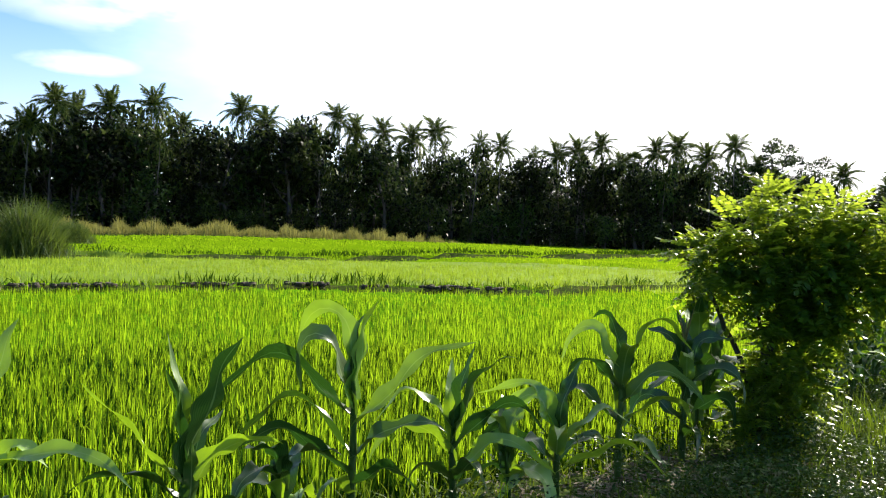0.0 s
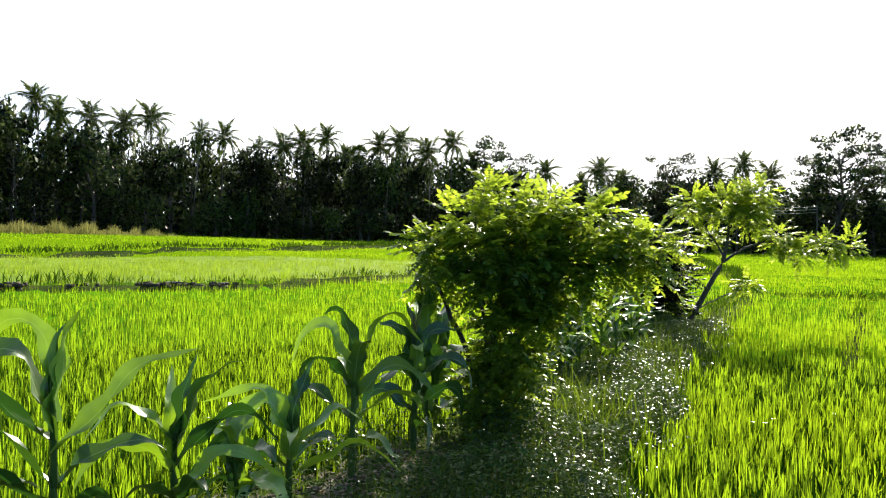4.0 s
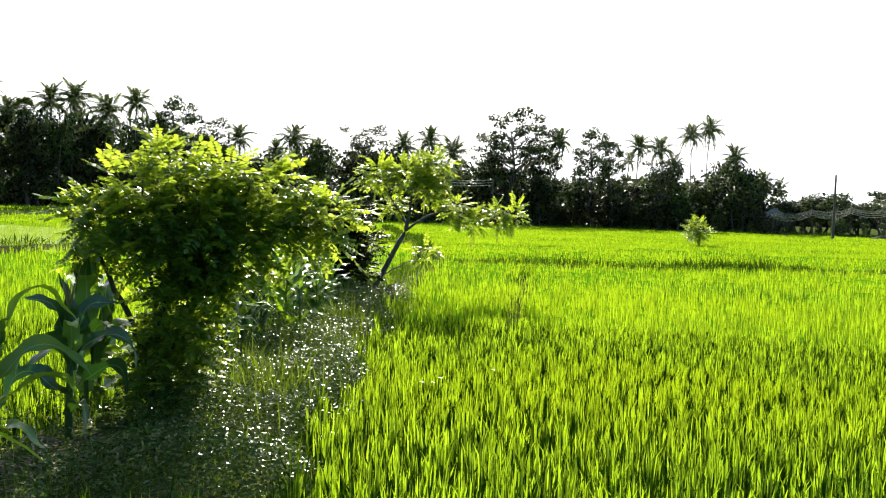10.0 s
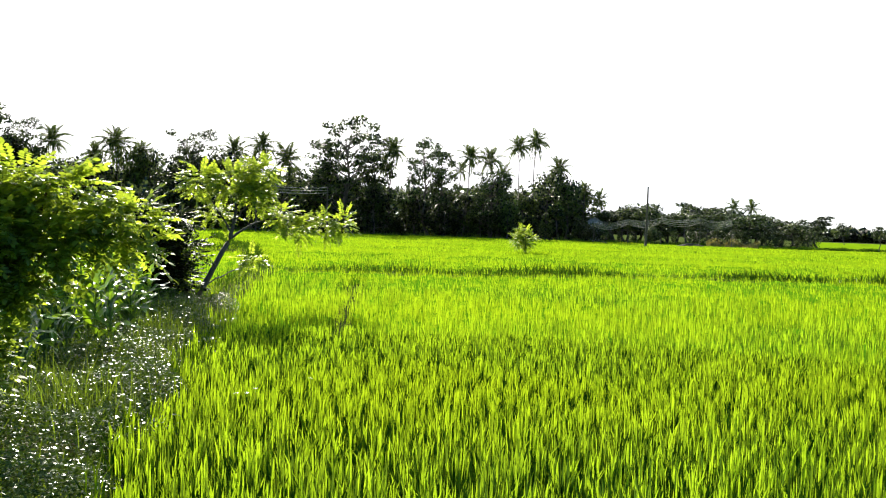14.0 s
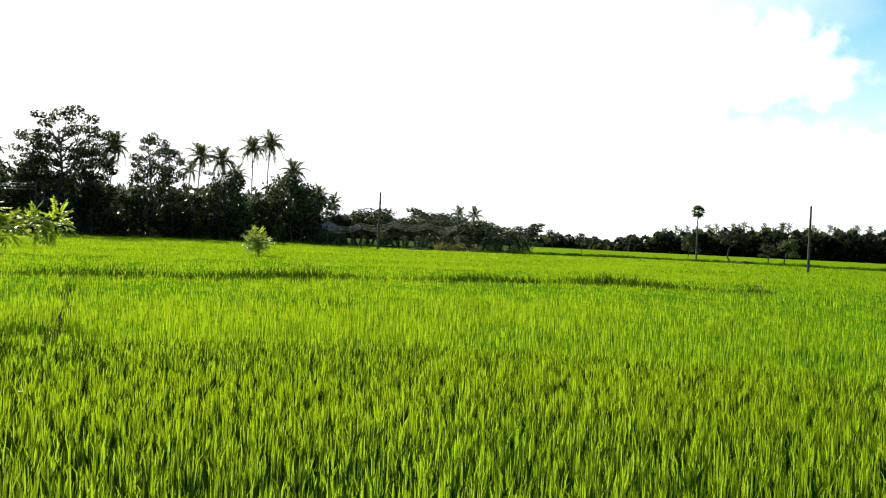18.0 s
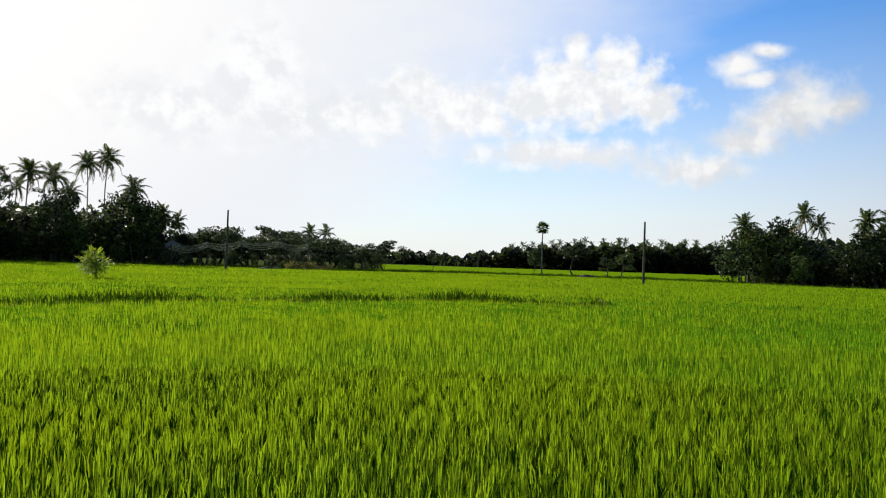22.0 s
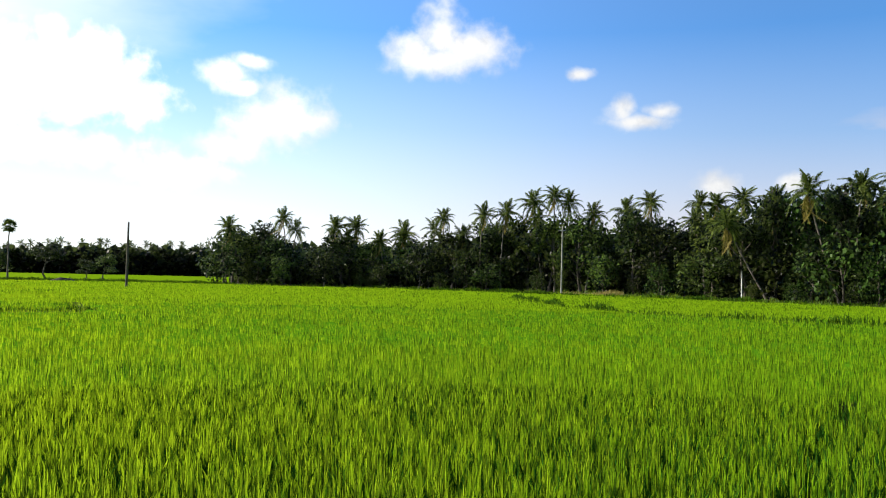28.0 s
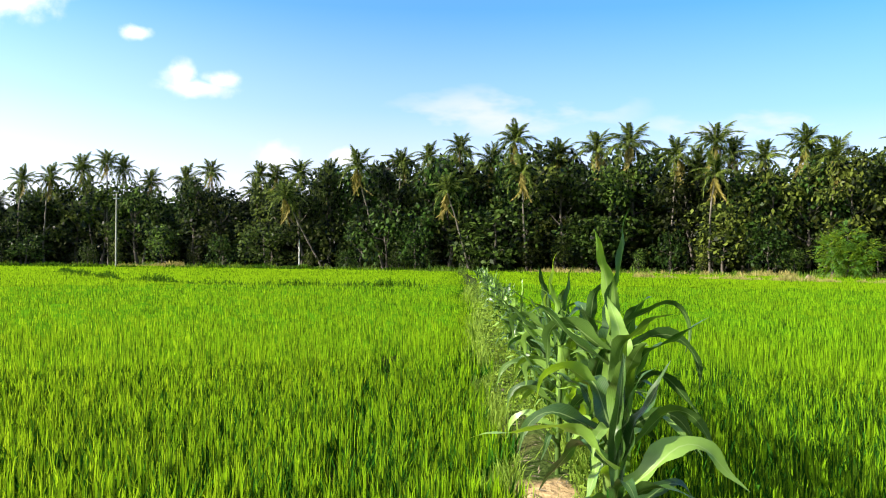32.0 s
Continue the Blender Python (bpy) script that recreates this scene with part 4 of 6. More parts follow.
# ---- palms ----
def frond_mesh(seed, droop, material, name="frond"):
    """A feather frond one metre long, lying along +x, with hanging leaflets."""
    g = np.random.default_rng(seed)
    s = np.linspace(0, 1, 6)
    rachis = np.stack([s * (1 - 0.18 * droop * s), 0 * s, 0.36 * s - (0.36 + droop) * s ** 2.4], 1)
    pieces = [tube(rachis, 0.014 * (1 - 0.8 * s), 4)]
    k = np.repeat(np.linspace(0.10, 0.99, 30), 2)
    side = np.tile([1.0, -1.0], 30)
    root = np.stack([np.interp(k, s, rachis[:, c]) for c in range(3)], 1)
    length = 0.33 * np.sin(np.pi * (0.12 + 0.80 * k)) * g.uniform(0.85, 1.15, len(k))
    along = np.stack([0.60 + 0 * k, side * 0.62, -0.40 - 0.7 * g.random(len(k)) * (0.5 + droop)], 1)
    along = unit(along)
    v, q = leaf_quads(root + along * length[:, None] * 0.5, along, np.tile([[0.0, 0, 1]], (len(k), 1)) + g.normal(0, 0.25, (len(k), 3)), length, 0.036 + 0 * k, 0.1)
    pieces.append((v, q))
    v, q = joined(pieces)
    return mesh_of(name, v, [q], material)


FRONDS = [frond_mesh(i, d, FROND) for i, d in ((1, 0.16), (2, 0.50), (3, 0.95))]
OLD_FRONDS = [frond_mesh(i, d, OLD_FROND) for i, d in ((5, 0.9), (6, 1.2))]


def palm_trunk_mesh(seed, curve):
    g = np.random.default_rng(seed)
    s = np.linspace(0, 1, 13)
    pts = np.stack([curve * (s ** 2 - s) + g.normal(0, 0.003, 13), g.normal(0, 0.003, 13), s], 1)
    pts[0], pts[-1] = (0, 0, 0), (0, 0, 1)
    radii = 0.0115 * (1 - 0.35 * s) + 0.008 * np.exp(-s * 16)
    radii[1::2] *= 1.06
    v, q = tube(pts, radii, 8)
    return mesh_of("palm_trunk", v, [q], PALM_BARK, True)


PALM_TRUNKS = [palm_trunk_mesh(i, c) for i, c in ((1, 0.05), (2, 0.16), (3, -0.14))]


def palm(x, y, hub, length, base, count, old, label, group, seed):
    """A coconut palm with its crown's heart at hub (x, y, z of the crown; base: the foot's x, y)."""
    g = np.random.default_rng(seed)
    bx, by = base
    bz = float(height_at(np.float64(bx), np.float64(by))[0]) - 0.1
    hub -= 0.22 * length
    ob = thing("coconut_palm", pose(bx, by, bz), label, "palm tree", group)
    foot, head = Vector((0, 0, 0)), Vector((x - bx, y - by, hub - bz))
    axis = head - foot
    turn = axis.to_track_quat("Z", "Y").to_matrix().to_4x4()
    thick = min(axis.length, 8.5)
    part("trunk", PALM_TRUNKS[seed % 3], ob, turn @ Matrix.Diagonal((thick, thick, axis.length, 1)))
    top = Matrix.Translation(head)
    for i in range(count):
        f = (i + 0.5) / count
        up = 90 - 128 * f ** 1.10 + g.uniform(-10, 10)
        a = i * 137.5 + g.uniform(-14, 14)
        bucket = 0 if f < 0.35 else (1 if f < 0.7 else 2)
        s = length * 0.92 * g.uniform(0.85, 1.1) * (0.82 if f < 0.15 else 1.0)
        dead = i >= count - old
        me = OLD_FRONDS[i % 2] if dead else FRONDS[bucket]
        if dead:
            up -= 30
        part("frond", me, ob, top @ Matrix.Rotation(radians(a), 4, "Z") @ Matrix.Rotation(radians(-up), 4, "Y") @ Matrix.Rotation(radians(g.uniform(-25, 25)), 4, "X") @ Matrix.Scale(s, 4), "yellowed hanging frond" if dead else "")
    return ob


# azimuth, elevation of the crown's heart, metres behind the field edge
PALMS_WEST = [(25.6, 8.2, 3), (27.0, 6.6, 3), (24.4, 7.7, 8), (22.4, 8.1, 5), (19.7, 8.5, 6), (14.1, 8.5, 4), (12.5, 7.9, 6), (7.6, 8.3, 5), (6.4, 7.6, 7),
              (4.5, 7.5, 5), (2.4, 7.1, 8), (0.8, 7.6, 4), (-3.9, 6.7, 3), (-7.7, 6.2, 5), (-9.1, 6.5, 6), (-10.7, 6.8, 5), (-14.4, 6.4, 8), (-15.8, 6.6, 5),
              (-17.7, 6.0, 6), (-19.4, 6.7, 4), (-25.9, 4.7, 6), (-29.6, 4.8, 5), (-37.1, 4.6, 8), (-38.9, 5.1, 5), (-40.6, 4.3, 7)]
PALMS_MID = [(-47.9, 5.2, 4), (-53.2, 4.9, 4), (-54.6, 4.7, 6), (-56.6, 5.65, 8), (-57.8, 6.05, 8), (-59.4, 4.2, 6), (-61.2, 2.6, 8), (-28.4, 4.0, 9), (-31.2, 4.2, 8), (-20.9, 5.3, 9),
             (-12.0, 5.6, 9), (17.8, 7.3, 9), (10.4, 7.0, 9), (29.5, 7.2, 4)]
PALMS_EAST = [(-100.4, 3.1, 3), (-104.0, 3.9, 3), (-107.6, 3.4, 5), (-109.0, 3.4, 6), (-110.7, 2.5, 4), (-112.4, 3.1, 5), (-115.1, 4.25, 4), (-116.5, 3.0, 4), (-117.9, 4.5, 2),
              (-119.5, 4.7, 3), (-121.3, 5.4, 4), (-122.8, 5.9, 3), (-123.8, 5.5, 5), (-125.5, 4.7, 5), (-127.7, 4.9, 6), (-129.3, 5.5, 6), (-132.5, 5.4, 8), (-133.6, 5.4, 9),
              (-135.2, 5.6, 8), (-137.2, 5.5, 5), (-142.2, 6.4, 5), (-144.1, 6.8, 6), (-146.3, 7.5, 5)]
PALMS_END = [(-150.1, 8.1, 4), (-153.0, 6.9, 6), (-155.7, 7.4, 5), (-157.9, 7.8, 4), (-161.0, 6.9, 3), (-163.5, 7.7, 4), (-166.5, 6.5, 4), (-169.0, 7.4, 4), (-170.8, 6.5, 3),
             (-162.4, 6.3, 6), (-164.6, 6.8, 7), (-148.6, 6.6, 7), (-175.0, 7.0, 4)]
PALMS_LEANING = [(-134.2, 4.0, 0.5, -2.6), (-139.1, 6.2, 0.8, -1.9), (-145.4, 4.6, 0.6, -1.6), (-150.6, 6.0, 0.8, -0.4), (-163.5, 5.6, 1.0, 0.3)]

seed = 100
# lower palms that stand half hidden among the trees
HALF_HIDDEN = []
for rows in (PALMS_WEST, PALMS_MID, PALMS_EAST, PALMS_END):
    for az, el, back in rows:
        if rng.random() < 0.7 and not -60 < az < -55:
            HALF_HIDDEN.append((az + rng.uniform(-1.1, 1.1), el * rng.uniform(0.66, 0.88), rng.uniform(4, 9)))
for i in range(16):
    az = 28 - i * 3.1 + rng.uniform(-0.8, 0.8)
    HALF_HIDDEN.append((az, float(table(az, WOOD_WEST)) * rng.uniform(0.8, 1.12), rng.uniform(1, 8)))
for rows, length, group, old in ((PALMS_WEST, 3.15, "palms of the western wood", 0), (PALMS_MID, 2.5, "palms of the western wood", 0),
                                 (PALMS_EAST, 2.25, "palms of the eastern wood", 1), (PALMS_END, 2.6, "palms of the eastern wood", 3), (HALF_HIDDEN, 2.1, "palms among the trees", 0)):
    for az, el, back in rows:
        seed += 1
        r = float(table(az, EDGE)) + back + 2.0
        x, y = polar(az, r)
        lean = rng.normal(0, 0.9, 2)
        palm(x, y, 1.7 + math.tan(radians(el)) * r, length * rng.uniform(0.9, 1.12), (x + lean[0], y + lean[1]), 24 if rows is not HALF_HIDDEN else 16, old + (seed % 2 if old else 0),
             "slender coconut palm rising over the wood" + (", some fronds yellowed" if old else ""), group, seed)
for az, el, back, shift in PALMS_LEANING:
    seed += 1
    r = float(table(az, EDGE)) + back
    x, y = polar(az, r)
    palm(x, y, 1.7 + math.tan(radians(el)) * r, 2.3, polar(az + shift, r + 0.5), 22, 4, "leaning coconut palm with yellow hanging fronds at the wood's edge", "palms of the eastern wood", seed)


def fan_leaf_mesh():
    """A fan leaf on its stalk, one metre long, along +x."""
    pieces = [tube(np.array([[0, 0, 0], [0.25, 0, 0.02], [0.5, 0, 0.03]]), np.array([0.02, 0.016, 0.012]), 4)]
    a = np.radians(np.linspace(-110, 110, 17))
    along = np.stack([np.cos(a), np.sin(a), 0.10 * np.cos(3 * a) - 0.12], 1)
    length = 0.52 + 0 * a
    v, q = leaf_quads(np.array([[0.5, 0, 0.03]]) + along * 0.26, along, np.tile([[0.0, 0, 1]], (17, 1)), length, 0.10 + 0 * a, 0.15)
    pieces.append((v, q))
    v, q = joined(pieces)
    return mesh_of("fan_leaf", v, [q], FROND)


FAN = fan_leaf_mesh()


def fan_palm(az, r, top, size, group):
    x, y = polar(az, r)
    z = float(height_at(np.float64(x), np.float64(y))[0]) - 0.1
    ob = thing("fan_palm", pose(x, y, z), "tall fan palm with a round dark head of stiff leaves", "palm tree", group)
    h = top - z
    part("trunk", PALM_TRUNKS[0], ob, Matrix.Diagonal((9, 9, h, 1)))
    for i in range(26):
        up = 75 - 120 * (i / 25)
        part("fan_leaf", FAN, ob, Matrix.Translation((0, 0, h)) @ Matrix.Rotation(radians(i * 137.5), 4, "Z") @ Matrix.Rotation(radians(-up), 4, "Y") @ Matrix.Scale(size, 4))


fan_palm(-12.9, 112, 1.7 + 112 * math.tan(radians(5.6)), 1.7, "fan palms")
fan_palm(-87.15, 118, 1.7 + 118 * math.tan(radians(2.45)), 1.15, "fan palms")

# single tall trees that stand out of the wood
for az, el, back, wide in ((-22.2, 6.9, 10, 0.8), (-23.9, 5.8, 12, 0.7), (-34.3, 5.8, 9, 0.8), (-45.0, 7.1, 4, 0.95), (-43.6, 5.5, 6, 0.8), (-46.4, 5.9, 7, 0.7), (-50.4, 5.9, 3, 0.72), (-51.6, 5.3, 4, 0.6), (-54.8, 3.9, 2, 0.9)):
    r = float(table(az, EDGE)) + back
    x, y = polar(az, r)
    plant_tree(AIRY, x, y, 1.7 + r * math.tan(radians(el)), wide, "airy_tree", "tall open-crowned tree with thin layered branches", "tree", "trees of the western wood")

for az, el, back, wide, kind in ((22.8, 7.9, 3, 0.95, 2), (10.7, 8.1, 3, 0.9, 0), (4.2, 6.6, 2, 0.9, 4), (-5.0, 6.0, 3, 0.8, 2), (-13.2, 5.4, 2, 0.8, 0)):
    r = float(table(az, EDGE)) + back
    x, y = polar(az, r)
    plant_tree(KINDS[kind], x, y, 1.7 + r * math.tan(radians(el)), wide, "broadleaf_tree", "tall dense dark green tree in front of the palms", "tree", "trees of the western wood")

for az, r, h in ((-61.55, 111, 3.0), (-62.35, 110, 2.9), (-61.95, 108, 2.6)):
    x, y = polar(az, r)
    plant_tree(SHRUBS[1], x, y, h, 0.9, "shrub", "dark leafy shrub hiding the foot of a house", "shrub", "shrubs beyond the field")

# the loose low trees between the two woods
for az, el, r, kind, wide, label in ((-63.0, 1.1, 118, 0, 1.8, "low round tree beyond the field"), (-64.9, 1.8, 120, 1, 1.7, "low round tree beyond the field"),
                                     (-66.6, 1.2, 120, 3, 1.9, "low round tree beyond the field"), (-68.4, 2.0, 122, 6, 1.2, "open flat-topped tree beyond the field"),
                                     (-69.6, 1.7, 122, 3, 1.5, "open flat-topped tree beyond the field"), (-70.6, 1.1, 124, 4, 1.3, "low round tree beyond the field"),
                                     (-72.4, 1.0, 122, 2, 1.2, "low round tree beyond the field"), (-73.6, 0.6, 124, 1, 1.4, "low round tree beyond the field"), (-74.7, 0.65, 126, 0, 1.3, "low round tree beyond the field"),
                                     (-76.1, 1.3, 116, 6, 1.35, "umbrella-shaped tree on the field's edge"), (-77.6, 0.95, 190, 2, 1.0, "dark round tree far beyond the field"),
                                     (-79.5, 0.75, 110, 6, 0.8, "small sparse tree on the field's edge"), (-86.5, 1.1, 125, 2, 0.9, "dark tree beside a fan palm"),
                                     (-89.3, 1.5, 122, 6, 1.1, "umbrella-shaped tree on the field's edge"), (-92.6, 0.95, 128, 1, 1.2, "low spreading light green tree"), (-91.6, 0.6, 127, 3, 1.2, "low spreading light green tree")):
    x, y = polar(az, r)
    k = (KINDS + [AIRY, UMBRELLA])[kind]
    plant_tree(k, x, y, 1.7 + r * math.tan(radians(el)), wide, "field_tree", label, "tree", "trees beyond the field")
for az, el, r in ((-71.0, 1.8, 128), (-72.1, 1.8, 126)):
    seed += 1
    x, y = polar(az, r)
    palm(x, y, 1.7 + r * math.tan(radians(el)), 1.9, (x, y), 18, 0, "slender coconut palm beyond the field", "palms beyond the field", seed)


# ---- the far woods between ----
FAR = [(-60, 0.55), (-74, 0.35), (-78, 0.40), (-81, 0.15), (-83.3, 0.55), (-86, 0.95), (-90, 1.25), (-95, 1.3), (-99, 1.35), (-104, 1.4)]


def build_far_wood():
    count = 34000
    az = rng.uniform(-104, -60, count)
    r = rng.uniform(235, 270, count) + 40 * step(az, -84, -78)
    x, y = -np.sin(np.radians(az)) * r, np.cos(np.radians(az)) * r
    e = table(az, FAR) + 0.22 * np.sin(az * 5.1) * np.sin(az * 2.3 + 1)
    top = 1.7 + r * np.tan(np.radians(e))
    z = (top + 0.2) * rng.random(count) ** 0.8
    length = rng.uniform(1.0, 2.4, count)
    v, q = leaf_quads(np.stack([x, y, z], 1), rng.normal(0, 1, (count, 3)), rng.normal(0, 1, (count, 3)) + np.array([0, 0, 1.0]), length, length * 0.65)
    tagged(new("far_wood", mesh_of("far_wood", v, [q], TREE_A)), "distant dark wood beyond the far fields", "wood", kind="stuff")


build_far_wood()
for i in range(34):
    seed += 1
    az = -84.8 - i * 0.46 + rng.uniform(-0.3, 0.3)
    r = 245 + rng.uniform(-8, 8)
    x, y = polar(az, r)
    palm(x, y, 1.7 + r * math.tan(radians(float(table(az, FAR)) + rng.uniform(0.12, 0.5))), 1.9, (x, y), 11, 0, "distant coconut palm over the far wood", "palms of the far wood", seed)


# ---- corn ----
def corn_leaf_mesh(seed, length, width, rise, droop, twist, kink=None, sharp=11.0, turn=0.0):
    """A long arching blade with a folded midrib and wavy edges, along +x from its sheath."""
    g = np.random.default_rng(seed)
    n = 18
    s = np.linspace(0, 1, n)
    first = g.uniform(0.35, 0.7)
    kink = first if kink is None else kink
    ang = radians(rise) - radians(droop) * (0.30 * s ** 1.5 + 0.70 / (1 + np.exp(-(s - kink) * sharp))) + 0.19 * np.sin(s * 11 + g.uniform(0, 6))
    step_len = length / (n - 1)
    x = np.concatenate(([0], np.cumsum(np.cos(ang[:-1]) * step_len)))
    z = np.concatenate(([0], np.cumsum(np.sin(ang[:-1]) * step_len)))
    y = 0.06 * length * np.sin(s * 3 + g.uniform(0, 6)) * s
    w = width * np.minimum(1, 0.62 + 1.4 * s) * (1 - s ** 2.4) + 0.002
    u = np.array([-1, -0.5, 0, 0.5, 1.0])
    roll = radians(turn) * np.minimum(1, s * 3) + radians(twist) * s + 0.25 * np.sin(s * 7 + g.uniform(0, 6)) * s
    nx, nz = -np.sin(ang), np.cos(ang)
    verts, uv = [], []
    ph = g.uniform(0, 6, 2)
    for i in range(n):
        for k in u:
            fold = abs(k) * w[i] * 0.26 * (1.2 - s[i])
            wave = 0.20 * w[i] * abs(k) * math.sin(s[i] * 19 + ph[0 if k < 0 else 1])
            off_y = k * w[i] / 2 * math.cos(roll[i])
            off_n = fold + wave + k * w[i] / 2 * math.sin(roll[i])
            verts.append((x[i] + nx[i] * off_n, y[i] + off_y, z[i] + nz[i] * off_n))
            uv.append((k / 2 + 0.5, s[i]))
    i, j = np.meshgrid(np.arange(n - 1), np.arange(4), indexing="ij")
    a = i * 5 + j
    quads = np.stack([a, a + 1, a + 6, a + 5], -1).reshape(-1, 4)
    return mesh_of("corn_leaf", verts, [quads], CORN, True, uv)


def corn_tassel(ob, stem_h):
    pieces = []
    for k in range(6):
        a = k * 1.05
        t = np.linspace(0, 1, 4)[:, None]
        d = np.array([math.cos(a) * 0.25, math.sin(a) * 0.25, 1.0]) * (0.22 if k else 0.3)
        pieces.append(tube(np.array([[0, 0, stem_h]]) + t * d, 0.007 * (1.2 - t[:, 0]), 4))
    v, q = joined(pieces)
    part("tassel", mesh_of("tassel", v, [q], DRY_GRASS), ob, None, "pale brown tassel")


def corn_from(seed, stem_h, leaves, tassel=False, row=0.0, broad=1.06):
    """A maize plant from its leaves: (height, direction, length, rise, droop, bend along the blade, width)."""
    g = np.random.default_rng(seed)
    ob = thing("corn_plant", Matrix(), "green maize plant with broad arching leaves on the bund", "maize plant", "maize on the bunds")
    s = np.linspace(0, 1, 12)
    rad = 0.026 * (1 - 0.5 * s)
    rad[2::2] *= 1.25
    v, q = tube(np.stack([0.02 * np.sin(s * 2 + seed) * s, 0.02 * np.sin(s * 3 + seed) * s, s * stem_h], 1), rad, 8)
    part("stalk", mesh_of("stalk", v, [q], STALK, True), ob)
    for i, (z, a, length, rise, droop, kink, width) in enumerate(leaves):
        turn = (1 if g.random() < 0.5 else -1) * g.uniform(20, 72) * abs(math.cos(radians(a - row)))
        me = corn_leaf_mesh(seed * 50 + i, length * 1.04, width * broad, rise, droop, g.uniform(-30, 30), kink, 14.0, turn)
        f = min(1.0, z / stem_h)
        at = Vector((0.02 * math.sin(f * 2 + seed) * f, 0.02 * math.sin(f * 3 + seed) * f, z))
        part("leaf", me, ob, Matrix.Translation(at) @ Matrix.Rotation(radians(a), 4, "Z"))
    if tassel:
        corn_tassel(ob, stem_h)
    return ob


def corn_plant(seed, height, count, plane, tassel=False, upright=0.0, scatter_by=28, broad=1.0, stretch=1.0):
    """A maize plant of that height to its top leaf's bend, leaves in two ranks in the plane given (degrees)."""
    g = np.random.default_rng(seed)
    ob = thing("corn_plant", Matrix(), "green maize plant with long arching leaves on the bund", "maize plant", "maize on the bunds")
    s = np.linspace(0, 1, 12)
    stem_h = height * 0.66
    pts = np.stack([0.03 * np.sin(s * 2 + seed) * s, 0.02 * np.sin(s * 3 + seed) * s, s * stem_h], 1)
    rad = 0.020 * (1 - 0.6 * s)
    rad[2::2] *= 1.25
    v, q = tube(pts, rad, 8)
    part("stalk", mesh_of("stalk", v, [q], STALK, True), ob)
    for i in range(count):
        f = (i + 1) / count
        zz = stem_h * (0.12 + 0.86 * f ** 0.9)
        length = stretch * (0.40 + 0.27 * height) * (1.0 if f < 0.8 else 0.82) * g.uniform(0.85, 1.12) * (0.7 if i == 0 else 1)
        rise = 42 + 34 * f + g.uniform(-8, 8) + upright * 8
        droop = (150 - 50 * f - 45 * upright) * g.uniform(0.6, 1.2)
        a = plane + (180 if i % 2 else 0) + g.uniform(-scatter_by, scatter_by)
        me = corn_leaf_mesh(seed * 50 + i, length, 0.125 * broad * g.uniform(0.8, 1.2), rise, droop, g.uniform(-28, 28))
        at = Vector((0.03 * math.sin(zz / stem_h * 2 + seed) * zz / stem_h, 0, zz))
        part("leaf", me, ob, Matrix.Translation(at) @ Matrix.Rotation(radians(a), 4, "Z"))
    if tassel:
        corn_tassel(ob, stem_h)
    return ob


def at_ground(x, y, turn=0.0, scale=1.0):
    z = float(height_at(np.float64(x), np.float64(y))[0]) - 0.02
    return pose(x, y, z, 0, 0, turn) @ Matrix.Scale(scale, 4)


def put(ob, x, y, turn=0.0, scale=1.0):
    ob.matrix_basis = at_ground(x, y, turn)
    ob.scale = (scale, scale, scale)
    return ob


def copy_at(ob, x, y, turn, scale):
    c = copy_thing(ob, at_ground(x, y, turn))
    c.scale = (scale, scale, scale)
    return c


# the plants nearest on the first bund, each with its own leaves
put(corn_from(1, 0.86, [
    (0.74, 172, 0.98, 88, 205, 0.62, 0.105), (0.70, 15, 0.66, 84, 22, 0.80, 0.12), (0.66, 192, 0.90, 82, 195, 0.58, 0.11), (0.64, 182, 1.05, 48, 105, 0.55, 0.095),
    (0.58, 5, 0.88, 50, 48, 0.75, 0.095), (0.42, 178, 0.98, 52, 120, 0.50, 0.10), (0.40, 350, 0.62, 40, 70, 0.65, 0.095), (0.28, 200, 0.82, 46, 75, 0.60, 0.095),
    (0.24, 330, 0.60, 32, 85, 0.55, 0.085), (0.18, 250, 0.62, 36, 95, 0.55, 0.085), (0.80, 60, 0.45, 86, 30, 0.70, 0.08)]), -0.66, 4.68)
put(corn_from(2, 0.48, [
    (0.34, 176, 0.80, 44, 12, 0.80, 0.085), (0.36, 168, 0.66, 83, 12, 0.80, 0.105), (0.40, 150, 0.76, 87, 18, 0.85, 0.105), (0.40, 15, 0.80, 72, 12, 0.80, 0.15),
    (0.20, 300, 0.45, 74, 20, 0.70, 0.11), (0.30, 352, 0.66, 52, 65, 0.60, 0.10), (0.20, 200, 0.74, 42, 85, 0.55, 0.10), (0.14, 330, 0.70, 34, 80, 0.55, 0.095), (0.26, 80, 0.60, 65, 50, 0.60, 0.10)]), -1.52, 4.36)
put(corn_from(3, 0.62, [
    (0.50, 60, 0.75, 78, 28, 0.70, 0.14), (0.50, 205, 0.75, 70, 60, 0.65, 0.13), (0.40, 350, 0.92, 34, 62, 0.45, 0.10), (0.35, 10, 0.50, 66, 120, 0.60, 0.12),
    (0.30, 180, 0.70, 45, 90, 0.55, 0.10), (0.22, 320, 0.65, 36, 80, 0.55, 0.10), (0.58, 100, 0.55, 84, 20, 0.80, 0.10)]), -2.45, 3.98)
